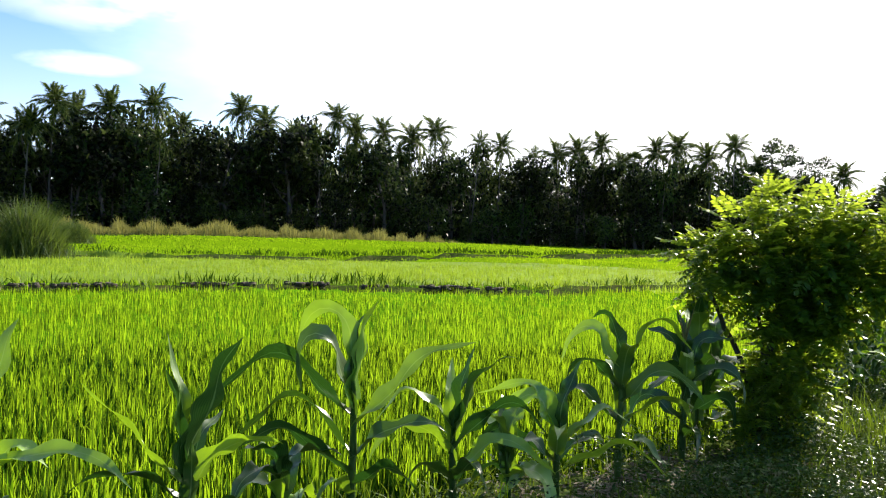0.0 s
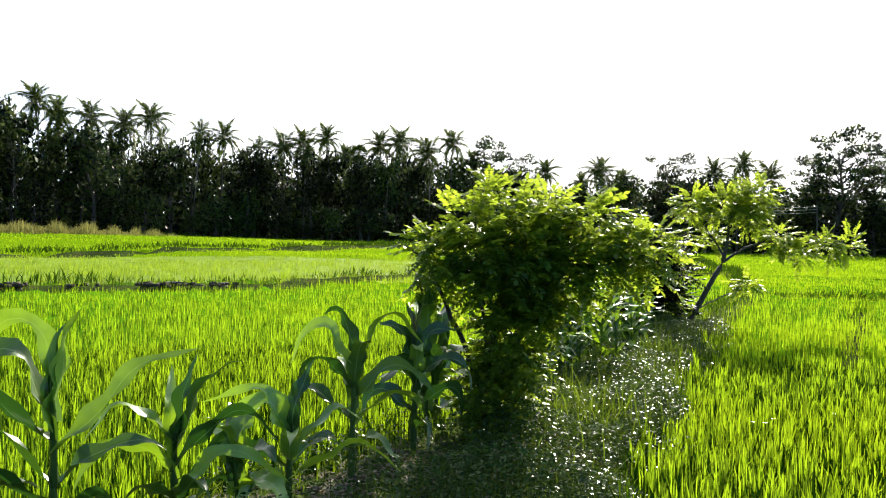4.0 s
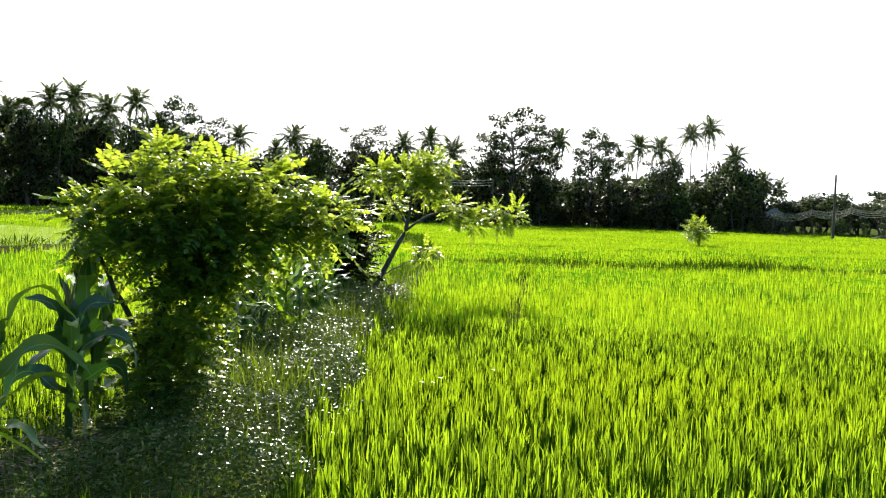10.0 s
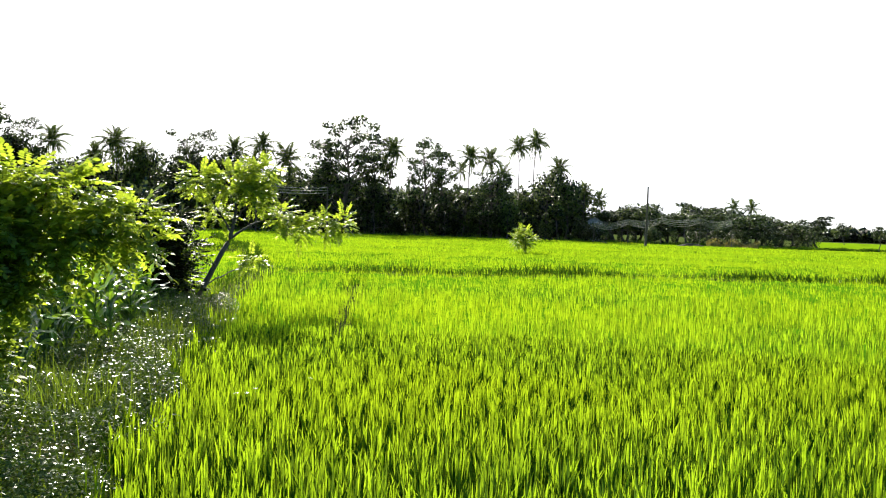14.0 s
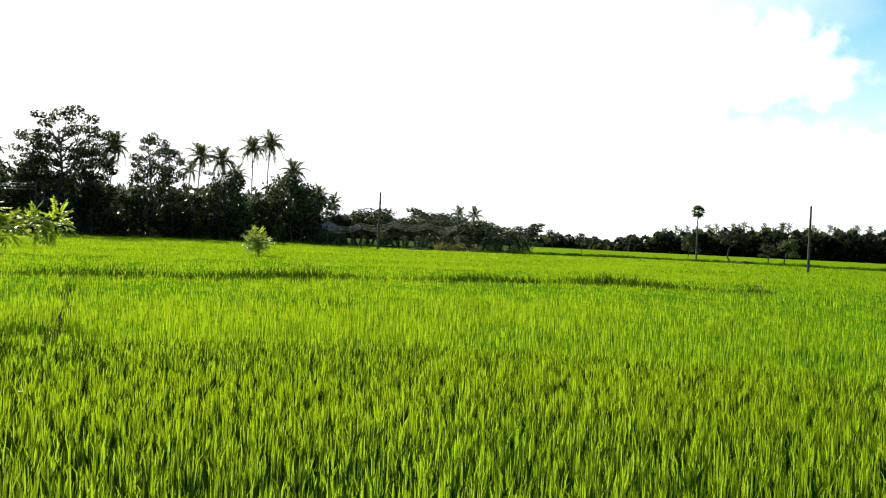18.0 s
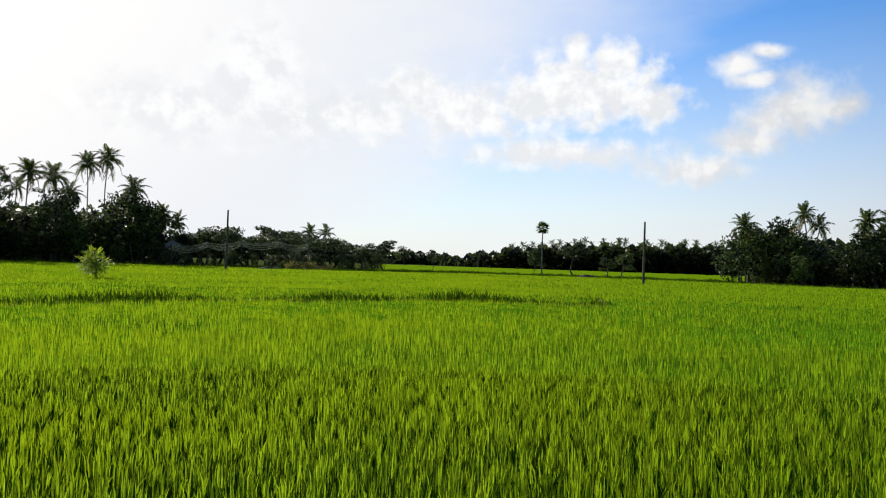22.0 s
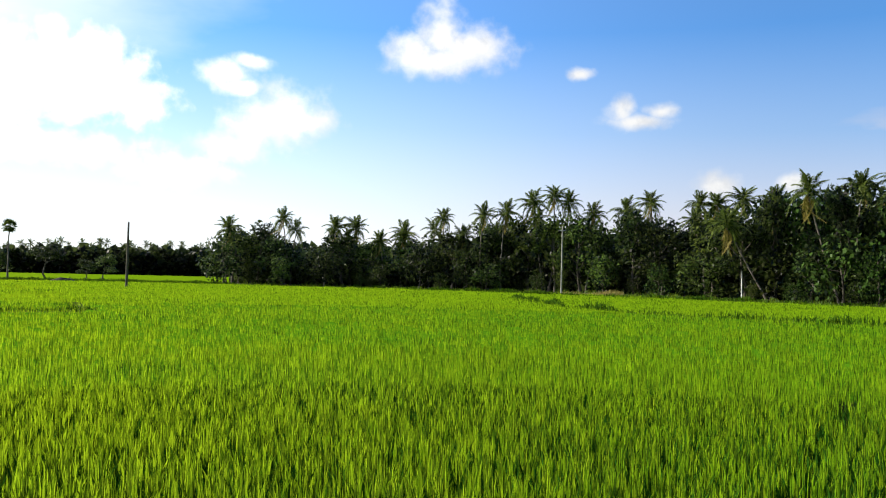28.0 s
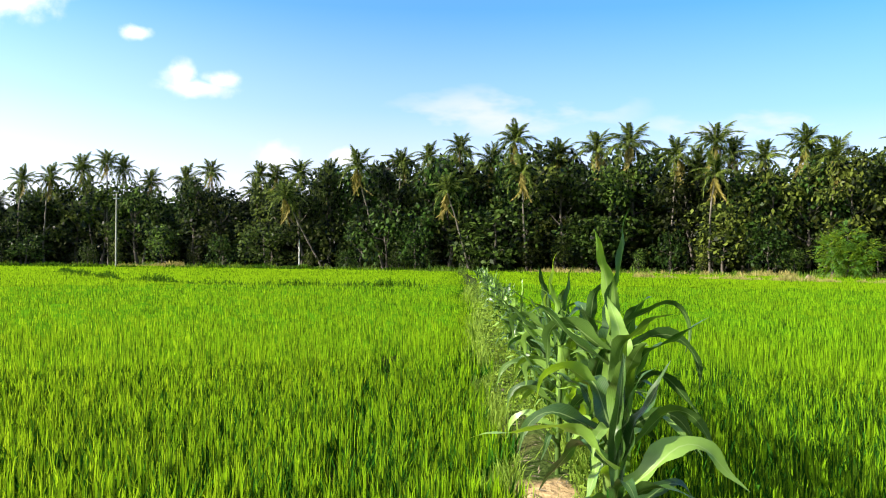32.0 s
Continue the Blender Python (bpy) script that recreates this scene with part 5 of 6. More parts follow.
put(corn_from(4, 0.58, [
    (0.46, 8, 0.68, 74, 125, 0.88, 0.125), (0.42, 350, 0.62, 84, 20, 0.85, 0.11), (0.50, 182, 0.66, 58, 115, 0.50, 0.085), (0.36, 352, 0.76, 56, 105, 0.58, 0.085),
    (0.26, 340, 0.76, 42, 95, 0.55, 0.085), (0.32, 192, 0.72, 52, 115, 0.50, 0.095), (0.18, 230, 0.62, 40, 95, 0.55, 0.09), (0.18, 290, 0.58, 45, 90, 0.55, 0.09), (0.44, 100, 0.55, 78, 40, 0.60, 0.10), (0.12, 20, 0.55, 40, 90, 0.55, 0.08)]), -0.05, 4.98)
put(corn_from(5, 0.50, [
    (0.40, 182, 0.66, 76, 138, 0.50, 0.125), (0.42, 25, 0.52, 80, 32, 0.80, 0.14), (0.36, 0, 0.66, 52, 95, 0.55, 0.09), (0.44, 178, 0.72, 72, 100, 0.48, 0.07),
    (0.26, 186, 0.74, 42, 95, 0.55, 0.09), (0.20, 345, 0.80, 38, 85, 0.55, 0.085), (0.30, 260, 0.50, 60, 90, 0.60, 0.12), (0.34, 80, 0.52, 66, 60, 0.60, 0.10), (0.12, 215, 0.60, 30, 80, 0.50, 0.08)]), 0.62, 5.18)
put(corn_from(6, 0.86, [
    (0.70, 176, 0.82, 74, 155, 0.55, 0.105), (0.76, 165, 0.56, 87, 160, 0.86, 0.10), (0.80, 5, 0.80, 66, 135, 0.55, 0.085), (0.60, 190, 0.68, 62, 125, 0.50, 0.10),
    (0.56, 350, 0.74, 48, 115, 0.55, 0.09), (0.42, 176, 0.74, 48, 115, 0.50, 0.095), (0.36, 10, 0.74, 44, 110, 0.55, 0.09), (0.22, 300, 0.52, 40, 90, 0.50, 0.09), (0.64, 270, 0.55, 76, 70, 0.60, 0.12), (0.50, 90, 0.60, 64, 80, 0.55, 0.10), (0.20, 200, 0.62, 32, 90, 0.50, 0.08)]), 1.13, 5.70)
put(corn_from(7, 0.96, [
    (0.66, 182, 0.54, 78, 66, 0.60, 0.14), (0.66, 2, 0.54, 76, 84, 0.60, 0.14), (0.76, 95, 0.46, 84, 40, 0.70, 0.11), (0.52, 202, 0.70, 62, 140, 0.50, 0.11), (0.52, 338, 0.70, 58, 140, 0.52, 0.11),
    (0.34, 172, 0.66, 48, 130, 0.50, 0.10), (0.34, 12, 0.66, 46, 125, 0.50, 0.10), (0.20, 270, 0.56, 42, 110, 0.50, 0.09), (0.60, 265, 0.50, 72, 90, 0.60, 0.13), (0.44, 60, 0.60, 50, 120, 0.50, 0.10)], True), 1.72, 6.16)
put(corn_plant(15, 0.62, 7, 70, False, 0.2, 60, 1.2), 0.30, 5.05)
put(corn_plant(17, 1.40, 9, 100, False, 0.6, 70, 1.5), 2.02, 6.75)
put(corn_plant(18, 1.30, 9, 20, False, 0.5, 70, 1.5), 2.22, 7.10)
put(corn_plant(20, 0.55, 6, 50, False, 0.0, 60, 1.2), -1.05, 4.52)
# the leading plants of the second row
row_dir = Vector((0.549, -0.836))
row_a = put(corn_from(8, 0.62, [
    (0.36, 215, 0.92, 46, 100, 0.50, 0.145), (0.46, 226, 0.90, 62, 125, 0.50, 0.10), (0.46, 212, 0.70, 70, 16, 0.80, 0.12), (0.50, 36, 0.90, 42, 62, 0.40, 0.115),
    (0.40, 300, 0.74, 86, 15, 0.80, 0.11), (0.28, 125, 0.62, 52, 105, 0.55, 0.11), (0.24, 165, 0.70, 46, 95, 0.55, 0.11), (0.28, 62, 0.52, 34, 120, 0.45, 0.09),
    (0.54, 180, 0.62, 80, 40, 0.70, 0.11), (0.18, 240, 0.75, 36, 85, 0.55, 0.10), (0.56, 260, 0.60, 84, 30, 0.75, 0.10)], False, 35, 0.86), 1.88, -4.37)
row_b = put(corn_from(9, 1.22, [
    (1.06, 214, 0.74, 83, 12, 0.80, 0.105), (0.96, 215, 0.80, 54, 155, 0.55, 0.065), (0.86, 210, 0.80, 40, 135, 0.52, 0.075), (0.86, 40, 0.74, 42, 10, 0.80, 0.07), (0.92, 30, 0.66, 52, 150, 0.50, 0.10),
    (0.62, 125, 0.78, 86, 22, 0.80, 0.125), (0.66, 50, 0.72, 50, 130, 0.50, 0.10), (0.56, 225, 0.80, 48, 120, 0.50, 0.10), (0.40, 35, 0.74, 46, 120, 0.50, 0.10), (0.40, 190, 0.70, 50, 110, 0.50, 0.11),
    (1.10, 80, 0.60, 80, 40, 0.70, 0.09), (0.28, 120, 0.66, 46, 100, 0.50, 0.10)], False, 35, 0.86), 2.26, -5.12, 0.0, 1.13)
row_c = put(corn_plant(10, 1.45, 9, 123, False, 0.7, 45, 1.0), 2.34, -5.46)
row_d = put(corn_plant(11, 1.55, 9, 123, False, 0.7, 45, 1.0), 2.70, -5.86)
row_e = put(corn_plant(12, 1.40, 9, 123, True, 0.7, 45, 1.0), 2.87, -6.26)
put(corn_plant(13, 1.40, 9, 110, False, 0.8, 60, 1.1, 1.15), 2.02, -4.82)
for x, y, turn, size in ((2.40, -5.26, 200, 0.9), (2.50, -5.70, 130, 1.0)):
    copy_at((row_c, row_d)[int(turn) % 2], x, y, turn, size)
for i in range(62):
    s = 1.4 + i * 0.27 + 0.0075 * i * i
    x = 1.98 + row_dir.x * s + rng.normal(0, 0.09)
    y = -4.70 + row_dir.y * s + rng.normal(0, 0.09)
    src = (row_b, row_c, row_d, row_e)[i % 4]
    copy_at(src, x, y, rng.uniform(0, 360) if i > 8 else 180 * (i % 2) + rng.uniform(-22, 22), rng.uniform(0.68, 0.92) * (1.12 if i < 10 else 0.85))
# the stand behind the bush
for i in range(26):
    s = i / 25
    x = 3.7 + 3.5 * s + rng.normal(0, 0.18)
    y = 8.2 + 3.5 * s + rng.normal(0, 0.18)
    copy_at((row_c, row_d, row_e)[i % 3], x, y, rng.uniform(0, 360), rng.uniform(0.64, 0.86))


# ---- pinnate-leaved bush and young trees ----
def pinnate_leaf_mesh(seed, pairs, length, leaflet):
    """A feathered compound leaf along +x, drooping, with paired oval leaflets and one at the end."""
    g = np.random.default_rng(seed)
    s = np.linspace(0, 1, 6)
    rachis = np.stack([s * length, 0 * s, 0.12 * length * s - 0.36 * length * s * s], 1)
    pieces = [tube(rachis, 0.0026 * (1 - 0.6 * s), 3)]
    k = np.append(np.repeat(np.linspace(0.22, 0.95, pairs), 2), 1.0)
    side = np.append(np.tile([1.0, -1.0], pairs), 0.0)
    root = np.stack([np.interp(k, s, rachis[:, c]) for c in range(3)], 1)
    along = unit(np.stack([0.35 + (side == 0) * 1.0, side, -0.25 + g.normal(0, 0.15, len(k))], 1))
    L = leaflet * g.uniform(0.8, 1.15, len(k))
    normal = np.tile([[0.0, 0, 1]], (len(k), 1)) + g.normal(0, 0.25, (len(k), 3))
    sidev = unit(np.cross(along, normal))
    up = np.cross(sidev, along)
    W = L[:, None] * 0.24
    rows = []
    for f, w, dz in ((0.0, 0.0, 0.0), (0.28, 0.9, -0.02), (0.62, 0.95, -0.05), (1.0, 0.0, -0.14)):
        c = root + along * (L * f)[:, None] + up * (L * dz)[:, None]
        rows.append((c - sidev * W * w, c + sidev * W * w))
    verts = np.stack([rows[0][0], rows[1][0], rows[1][1], rows[2][0], rows[2][1], rows[3][0]], 1).reshape(-1, 3)
    b = np.arange(len(k))[:, None] * 6
    quads = np.concatenate([np.concatenate([b, b + 1, b + 2, b + 2], 1)[:0], np.concatenate([b + 1, b + 3, b + 4, b + 2], 1)])
    tris = np.concatenate([np.concatenate([b, b + 1, b + 2], 1), np.concatenate([b + 3, b + 5, b + 4], 1)])
    rv, rq = pieces[0]
    return np.concatenate([rv, verts]), np.concatenate([rq, quads + len(rv)]), tris + len(rv)


PINNATE = [pinnate_leaf_mesh(i, p, L, w) for i, p, L, w in ((1, 7, 0.24, 0.062), (2, 6, 0.20, 0.058), (3, 8, 0.28, 0.064))]
PINNATE_MESH = [mesh_of("compound_leaf", v, [q, t], BUSH) for v, q, t in PINNATE]


def leaf_poses(lobes, count, droop=0.25):
    lobes = np.asarray(lobes, dtype=float)
    weight = lobes[:, 3] ** 2
    pick = rng.choice(len(lobes), count, p=weight / weight.sum())
    d = unit(rng.normal(0, 1, (count, 3)) + np.array([0, 0, 0.25]))
    centre = lobes[pick, :3] + d * lobes[pick, 3:4] * (0.35 + 0.65 * rng.random((count, 1)))
    out = unit(d * np.array([1, 1, 0.5]) + rng.normal(0, 0.35, (count, 3)) + np.array([0, 0, 0.1 - droop * 0.4]))
    poses = []
    for c, o in zip(centre, out):
        m = Vector(o).to_track_quat("X", "Z").to_matrix().to_4x4()
        poses.append(Matrix.Translation(Vector(c)) @ m @ Matrix.Rotation(rng.uniform(-0.5, 0.5), 4, "X"))
    return poses


def leafy(name, base, right, ahead, lobes, stems, leaves, singles, scale, label, category, group="", girth=1.0, material=None):
    """A small tree of compound leaves. lobes: (across, deep, height, radius); stems: lists of (across, deep, height, radius)."""
    z = float(height_at(np.float64(base[0]), np.float64(base[1]))[0]) - 0.03
    ob = thing(name, Matrix.Translation((base[0], base[1], z)), label, category, group)

    def local(a, d, h):
        return np.array([right[0] * a + ahead[0] * d, right[1] * a + ahead[1] * d, h - z])

    pieces = []
    for stem in stems:
        pts = np.array([local(a, d, h) for a, d, h, _ in stem])
        k = np.linspace(0, len(pts) - 1, 4 * len(pts))
        pts2 = np.stack([np.interp(k, np.arange(len(pts)), pts[:, c]) for c in range(3)], 1) + rng.normal(0, 0.008, (len(k), 3))
        pieces.append(tube(pts2, np.interp(k, np.arange(len(pts)), [q[3] for q in stem]), 7))
    v, q = joined(pieces[:1])
    part("trunk", mesh_of("trunk", v, [q], BARK, True), ob)
    for v, q in pieces[1:]:
        part("limb", mesh_of("limb", v, [q], BARK, True), ob)
    rows = [(*local(a, d, h), r * girth) for a, d, h, r in lobes]
    poses = leaf_poses(rows, leaves)
    for i, m in enumerate(poses[:singles]):
        part("compound_leaf", PINNATE_MESH[i % 3], ob, m @ Matrix.Scale(scale * rng.uniform(0.8, 1.15), 4))
    verts, quads, tris, count = [], [], [], 0
    for i, m in enumerate(poses[singles:]):
        v, q, t = PINNATE[i % 3]
        mm = np.array(m @ Matrix.Scale(scale * rng.uniform(0.8, 1.15), 4))
        verts.append(v @ mm[:3, :3].T + mm[:3, 3])
        quads.append(q + count)
        tris.append(t + count)
        count += len(v)
    if verts:
        tagged(part("crown", mesh_of("crown", np.concatenate(verts), [np.concatenate(quads), np.concatenate(tris)], material or BUSH), ob), kind="stuff")
    return ob


RIGHT, AHEAD = (0.891, -0.454), (0.454, 0.891)
leafy("leafy_bush", (2.44, 6.5), RIGHT, AHEAD,
      [(0.0, 0, 2.06, 0.13), (0.12, 0.1, 1.92, 0.16), (0.30, -0.1, 1.84, 0.16), (0.54, 0, 1.92, 0.13), (0.50, 0.15, 1.74, 0.20), (0.84, 0.05, 1.88, 0.14), (1.02, 0.1, 1.86, 0.13),
       (0.90, 0.1, 1.68, 0.22), (1.38, 0.15, 1.66, 0.12), (1.25, 0.2, 1.60, 0.16), (1.34, 0.1, 1.46, 0.13), (1.08, 0.2, 1.45, 0.16), (-0.16, 0, 1.76, 0.18), (-0.44, 0, 1.60, 0.13), (-0.30, 0.05, 1.58, 0.20),
       (-0.40, -0.1, 1.43, 0.14), (-0.22, 0.1, 1.38, 0.16), (0.05, 0, 1.58, 0.28), (0.34, 0, 1.55, 0.28), (0.70, 0.1, 1.48, 0.24), (0.12, 0, 1.32, 0.26), (0.42, 0.05, 1.30, 0.26), (0.72, 0.15, 1.24, 0.16),
       (0.24, 0, 1.08, 0.22), (0.45, 0.1, 1.05, 0.16), (0.22, 0, 0.88, 0.22), (0.18, 0, 0.70, 0.20), (0.14, 0, 0.54, 0.20), (0.08, 0, 0.38, 0.20), (0.03, 0, 0.22, 0.22), (0.10, -0.1, 0.30, 0.16), (0.20, -0.1, 0.62, 0.16)],
      [[(0, 0, 0, 0.05), (0.03, 0, 0.5, 0.042), (0.1, 0, 1.0, 0.035), (0.15, 0.05, 1.5, 0.022), (0.1, 0, 1.95, 0.008)],
       [(0.02, 0, 0.35, 0.03), (0.3, 0.05, 0.9, 0.024), (0.62, 0.1, 1.5, 0.016), (0.75, 0.1, 1.95, 0.006)],
       [(0.02, 0, 0.3, 0.028), (-0.22, 0, 0.9, 0.022), (-0.5, 0, 1.5, 0.013), (-0.75, 0, 1.65, 0.006)],
       [(0.3, 0.05, 0.9, 0.02), (0.65, 0.2, 1.3, 0.014), (0.95, 0.25, 1.75, 0.006)],
       [(0.05, 0, 0.6, 0.02), (-0.05, 0.1, 1.2, 0.015), (-0.12, 0, 2.05, 0.005)]],
      1780, 300, 0.98, "leafy green bush with feathered leaves and dark stems on the bund", "bush")
leafy("young_tree", (9.55, 13.55), (0.82, -0.57), (0.57, 0.82),
      [(0.05, 0, 2.35, 0.30), (0.60, 0, 2.35, 0.26), (1.12, 0, 2.55, 0.30), (1.05, 0, 2.15, 0.26), (1.6, 0.1, 1.75, 0.22), (0.35, 0.2, 1.75, 0.2), (1.98, 0.1, 1.47, 0.2), (2.45, 0.1, 1.6, 0.2), (2.8, 0.1, 1.62, 0.16), (1.02, 0, 0.85, 0.18)],
      [[(-0.05, 0, 0, 0.06), (0.2, 0, 0.5, 0.055), (0.6, 0, 1.28, 0.045), (0.68, 0, 1.7, 0.03), (0.7, 0, 2.25, 0.012)],
       [(0.6, 0, 1.28, 0.03), (0.95, 0, 1.55, 0.022), (1.3, 0.05, 1.68, 0.016), (1.7, 0.1, 1.75, 0.009)],
       [(0.66, 0, 1.6, 0.02), (0.95, 0, 2.0, 0.014), (1.1, 0, 2.5, 0.006)],
       [(0.62, 0, 1.4, 0.02), (0.3, 0, 1.9, 0.012), (0.1, 0, 2.4, 0.006)],
       [(1.3, 0.05, 1.68, 0.012), (1.9, 0.1, 1.68, 0.009), (2.8, 0.1, 1.66, 0.004)],
       [(0.1, 0, 0.35, 0.016), (0.55, 0, 0.6, 0.012), (1.05, 0, 0.85, 0.006)]],
      700, 200, 1.15, "slanting young tree with thin crown of light green feathered leaves", "tree")
# this bush takes the dark tree leaf so its shade is in the colour
leafy("dark_bush", (9.0, 13.75), (0.82, -0.57), (0.57, 0.82),
      [(-0.6, 0.2, 1.7, 0.4), (-0.2, 0.3, 1.35, 0.4), (-0.25, 0, 0.85, 0.5), (0.05, 0, 0.45, 0.45), (-0.35, 0, 0.4, 0.45), (0.35, 0.2, 1.0, 0.3), (0.2, 0, 1.55, 0.25)],
      [[(-0.2, 0, 0, 0.04), (-0.3, 0.1, 0.8, 0.03), (-0.6, 0.2, 1.7, 0.01)], [(-0.2, 0, 0.3, 0.02), (0.2, 0.1, 1.0, 0.01)]],
      1500, 0, 1.15, "dense green bush at the foot of a young tree, coloured dark for its shade", "bush", material=TREE_A)
x, y = polar(-57.2, 53)
leafy("sapling", (x, y), (math.cos(radians(57.2)), -math.sin(radians(57.2))), (math.sin(radians(57.2)), math.cos(radians(57.2))),
      [(0, 0, 1.25, 0.45), (-0.35, 0, 0.85, 0.4), (0.35, 0, 0.8, 0.4), (0, 0, 0.5, 0.4)],
      [[(0.1, 0, -0.1, 0.04), (0.1, 0, 0.8, 0.03), (0, 0, 1.6, 0.01)]], 260, 40, 1.6, "light green sapling standing alone in the rice", "sapling")

x, y = polar(-171.4, 67)
leafy("field_bush", (x, y), (math.cos(radians(171.4)), -math.sin(radians(171.4))), (math.sin(radians(171.4)), math.cos(radians(171.4))),
      [(0, 0, 2.9, 0.9), (-1.2, 0, 2.0, 0.85), (1.1, 0, 1.9, 0.9), (0.3, 0, 1.2, 0.9), (-0.9, 0, 1.0, 0.8), (0.9, 0, 0.9, 0.7)],
      [[(0, 0, -0.1, 0.09), (0.05, 0, 1.2, 0.07), (0, 0, 3.0, 0.02)], [(0, 0, 0.6, 0.05), (-1.1, 0, 2.0, 0.02)], [(0, 0, 0.7, 0.05), (1.0, 0, 1.9, 0.02)]],
      520, 60, 2.8, "bright green bush standing at the field's edge", "bush")


# ---- weeds on the first bund ----
def build_weeds():
    n = 860000
    x, y = rng.uniform(-3, 13, n), rng.uniform(3, 17, n)
    right_of = near_line(x, y, BUND_AW + [(9.0, 12.7)])
    d = np.minimum(near_line(x, y, BUND_A), right_of + 0.12)
    thick = np.where(right_of < 0.72, 1.0, 0.22)
    keep = (d < 0.78 + 0.25 * rng.random(n)) & (rng.random(n) < thick)
    x, y = x[keep], y[keep]
    n = len(x)
    lump = 0.25 + 0.15 * np.sin(x * 3.1 + y) * np.sin(y * 2.7 - x)
    z = height_at(x, y)[0] + rng.random(n) ** 0.6 * np.clip(lump, 0.05, 0.4)
    c = np.stack([x, y, z], 1)
    length = rng.uniform(0.020, 0.046, n)
    v, q = leaf_quads(c, unit(rng.normal(0, 1, (n, 3)) * np.array([1, 1, 0.35])), rng.normal(0, 0.6, (n, 3)) + np.array([0, 0, 0.8]), length, length * 0.48)
    tagged(new("weeds", mesh_of("weeds", v, [q], WEED)), "low small-leaved weeds with glossy leaves covering the bund", "weeds", kind="stuff")
    # wisps of taller grass between the weeds
    n = 4200
    k = rng.random(n)
    x, y = 2.6 + 5.2 * k + rng.normal(0, 0.34, n), 5.6 + 5.8 * k + rng.normal(0, 0.34, n)
    keep = np.sin(x * 2.3 + 1) * np.sin(y * 1.9) + rng.normal(0, 0.4, n) > -0.1
    x, y = x[keep], y[keep]
    n = len(x)
    v, q, t = blades(x, y, height_at(x, y)[0] - 0.02, rng.uniform(0.22, 0.58, n), rng.uniform(0.004, 0.009, n), np.abs(rng.normal(0.3, 0.25, n)))
    tagged(new("wispy_grass", mesh_of("wispy_grass", v, [q, t], GRASS)), "thin wispy grass growing through the weeds on the bund", "grass", kind="stuff")


build_weeds()


def build_litter():
    n = 2600
    k = rng.random(n)
    x = np.where(k < 0.5, 0.4 + 2.4 * rng.random(n), 1.0 + 8 * rng.random(n))
    y = np.where(k < 0.5, 5.25 + 1.25 * (x - 0.4) / 2.4, 0)
    s = rng.uniform(-3, 22, n)
    x, y = np.where(k < 0.5, x, 2.3 + 0.549 * s), np.where(k < 0.5, y, -4.5 - 0.836 * s)
    x, y = x + rng.normal(0, 0.28, n), y + rng.normal(0, 0.28, n)
    c = np.stack([x, y, height_at(x, y)[0] + 0.008 + 0.02 * rng.random(n)], 1)
    length = rng.uniform(0.04, 0.16, n)
    v, q = leaf_quads(c, rng.normal(0, 1, (n, 3)) * np.array([1, 1, 0.1]), rng.normal(0, 0.25, (n, 3)) + np.array([0, 0, 1.0]), length, 0.006 + 0.02 * rng.random(n))
    tagged(new("dry_litter", mesh_of("dry_litter", v, [q], STUBBLE)), "dry leaves and straw lying on the bare soil", "litter", kind="stuff")


build_litter()


# small white flower heads over the rice beside the bund
def flower(x, y, z):
    ob = thing("white_flower", pose(x, y, 0), "small white flower on a thin stem in the rice", "flower", "white flowers")
    v, q = tube(np.array([[0, 0, -0.2], [0.01, 0, z * 0.5], [0, 0, z]]), np.array([0.003, 0.0025, 0.002]), 4)
    part("stem", mesh_of("stem", v, [q], GRASS), ob)
    a = np.arange(6) * 1.047
    along = np.stack([np.cos(a), np.sin(a), 0.25 + 0 * a], 1)
    v, q = leaf_quads(np.array([[0, 0, z]]) + along * 0.014, along, np.tile([[0.0, 0, 1]], (6, 1)), 0.014 + 0 * a, 0.008 + 0 * a)
    part("petals", mesh_of("petals", v, [q], PETAL), ob)
    return ob


first_flower = flower(4.15, 5.1, 0.34)
for x, y in ((4.35, 5.25), (4.2, 5.3), (4.9, 5.2), (4.75, 7.2), (4.4, 6.9), (5.6, 8.2), (3.4, 5.6), (6.3, 9.0), (5.2, 7.6)):
    copy_thing(first_flower, pose(x, y, rng.uniform(-0.04, 0.04), 0, 0, rng.uniform(0, 360)))


# ---- grasses along the wood's foot ----
def belt(name, az0, az1, count, depth, lo, hi, width, material, label, lump=0.45):
    az = rng.uniform(az1, az0, count)
    r = table(az, EDGE) + rng.uniform(depth[0], depth[1], count)
    x, y = -np.sin(np.radians(az)) * r, np.cos(np.radians(az)) * r
    knots = np.linspace(az1, az0, max(4, int((az0 - az1) * 2.3)))
    clump = 1 - 1.5 * lump + 1.7 * lump * np.interp(az, knots, rng.random(len(knots)) ** 1.4)
    v, q, t = blades(x, y, height_at(x, y)[0] - 0.05, rng.uniform(lo, hi, count) * np.clip(clump, 0.35, 1), rng.uniform(0.5, 1.2, count) * width, np.abs(rng.normal(0.15, 0.18, count)))
    tagged(new(name, mesh_of(name, v, [q, t], material)), label, "grass", kind="stuff")


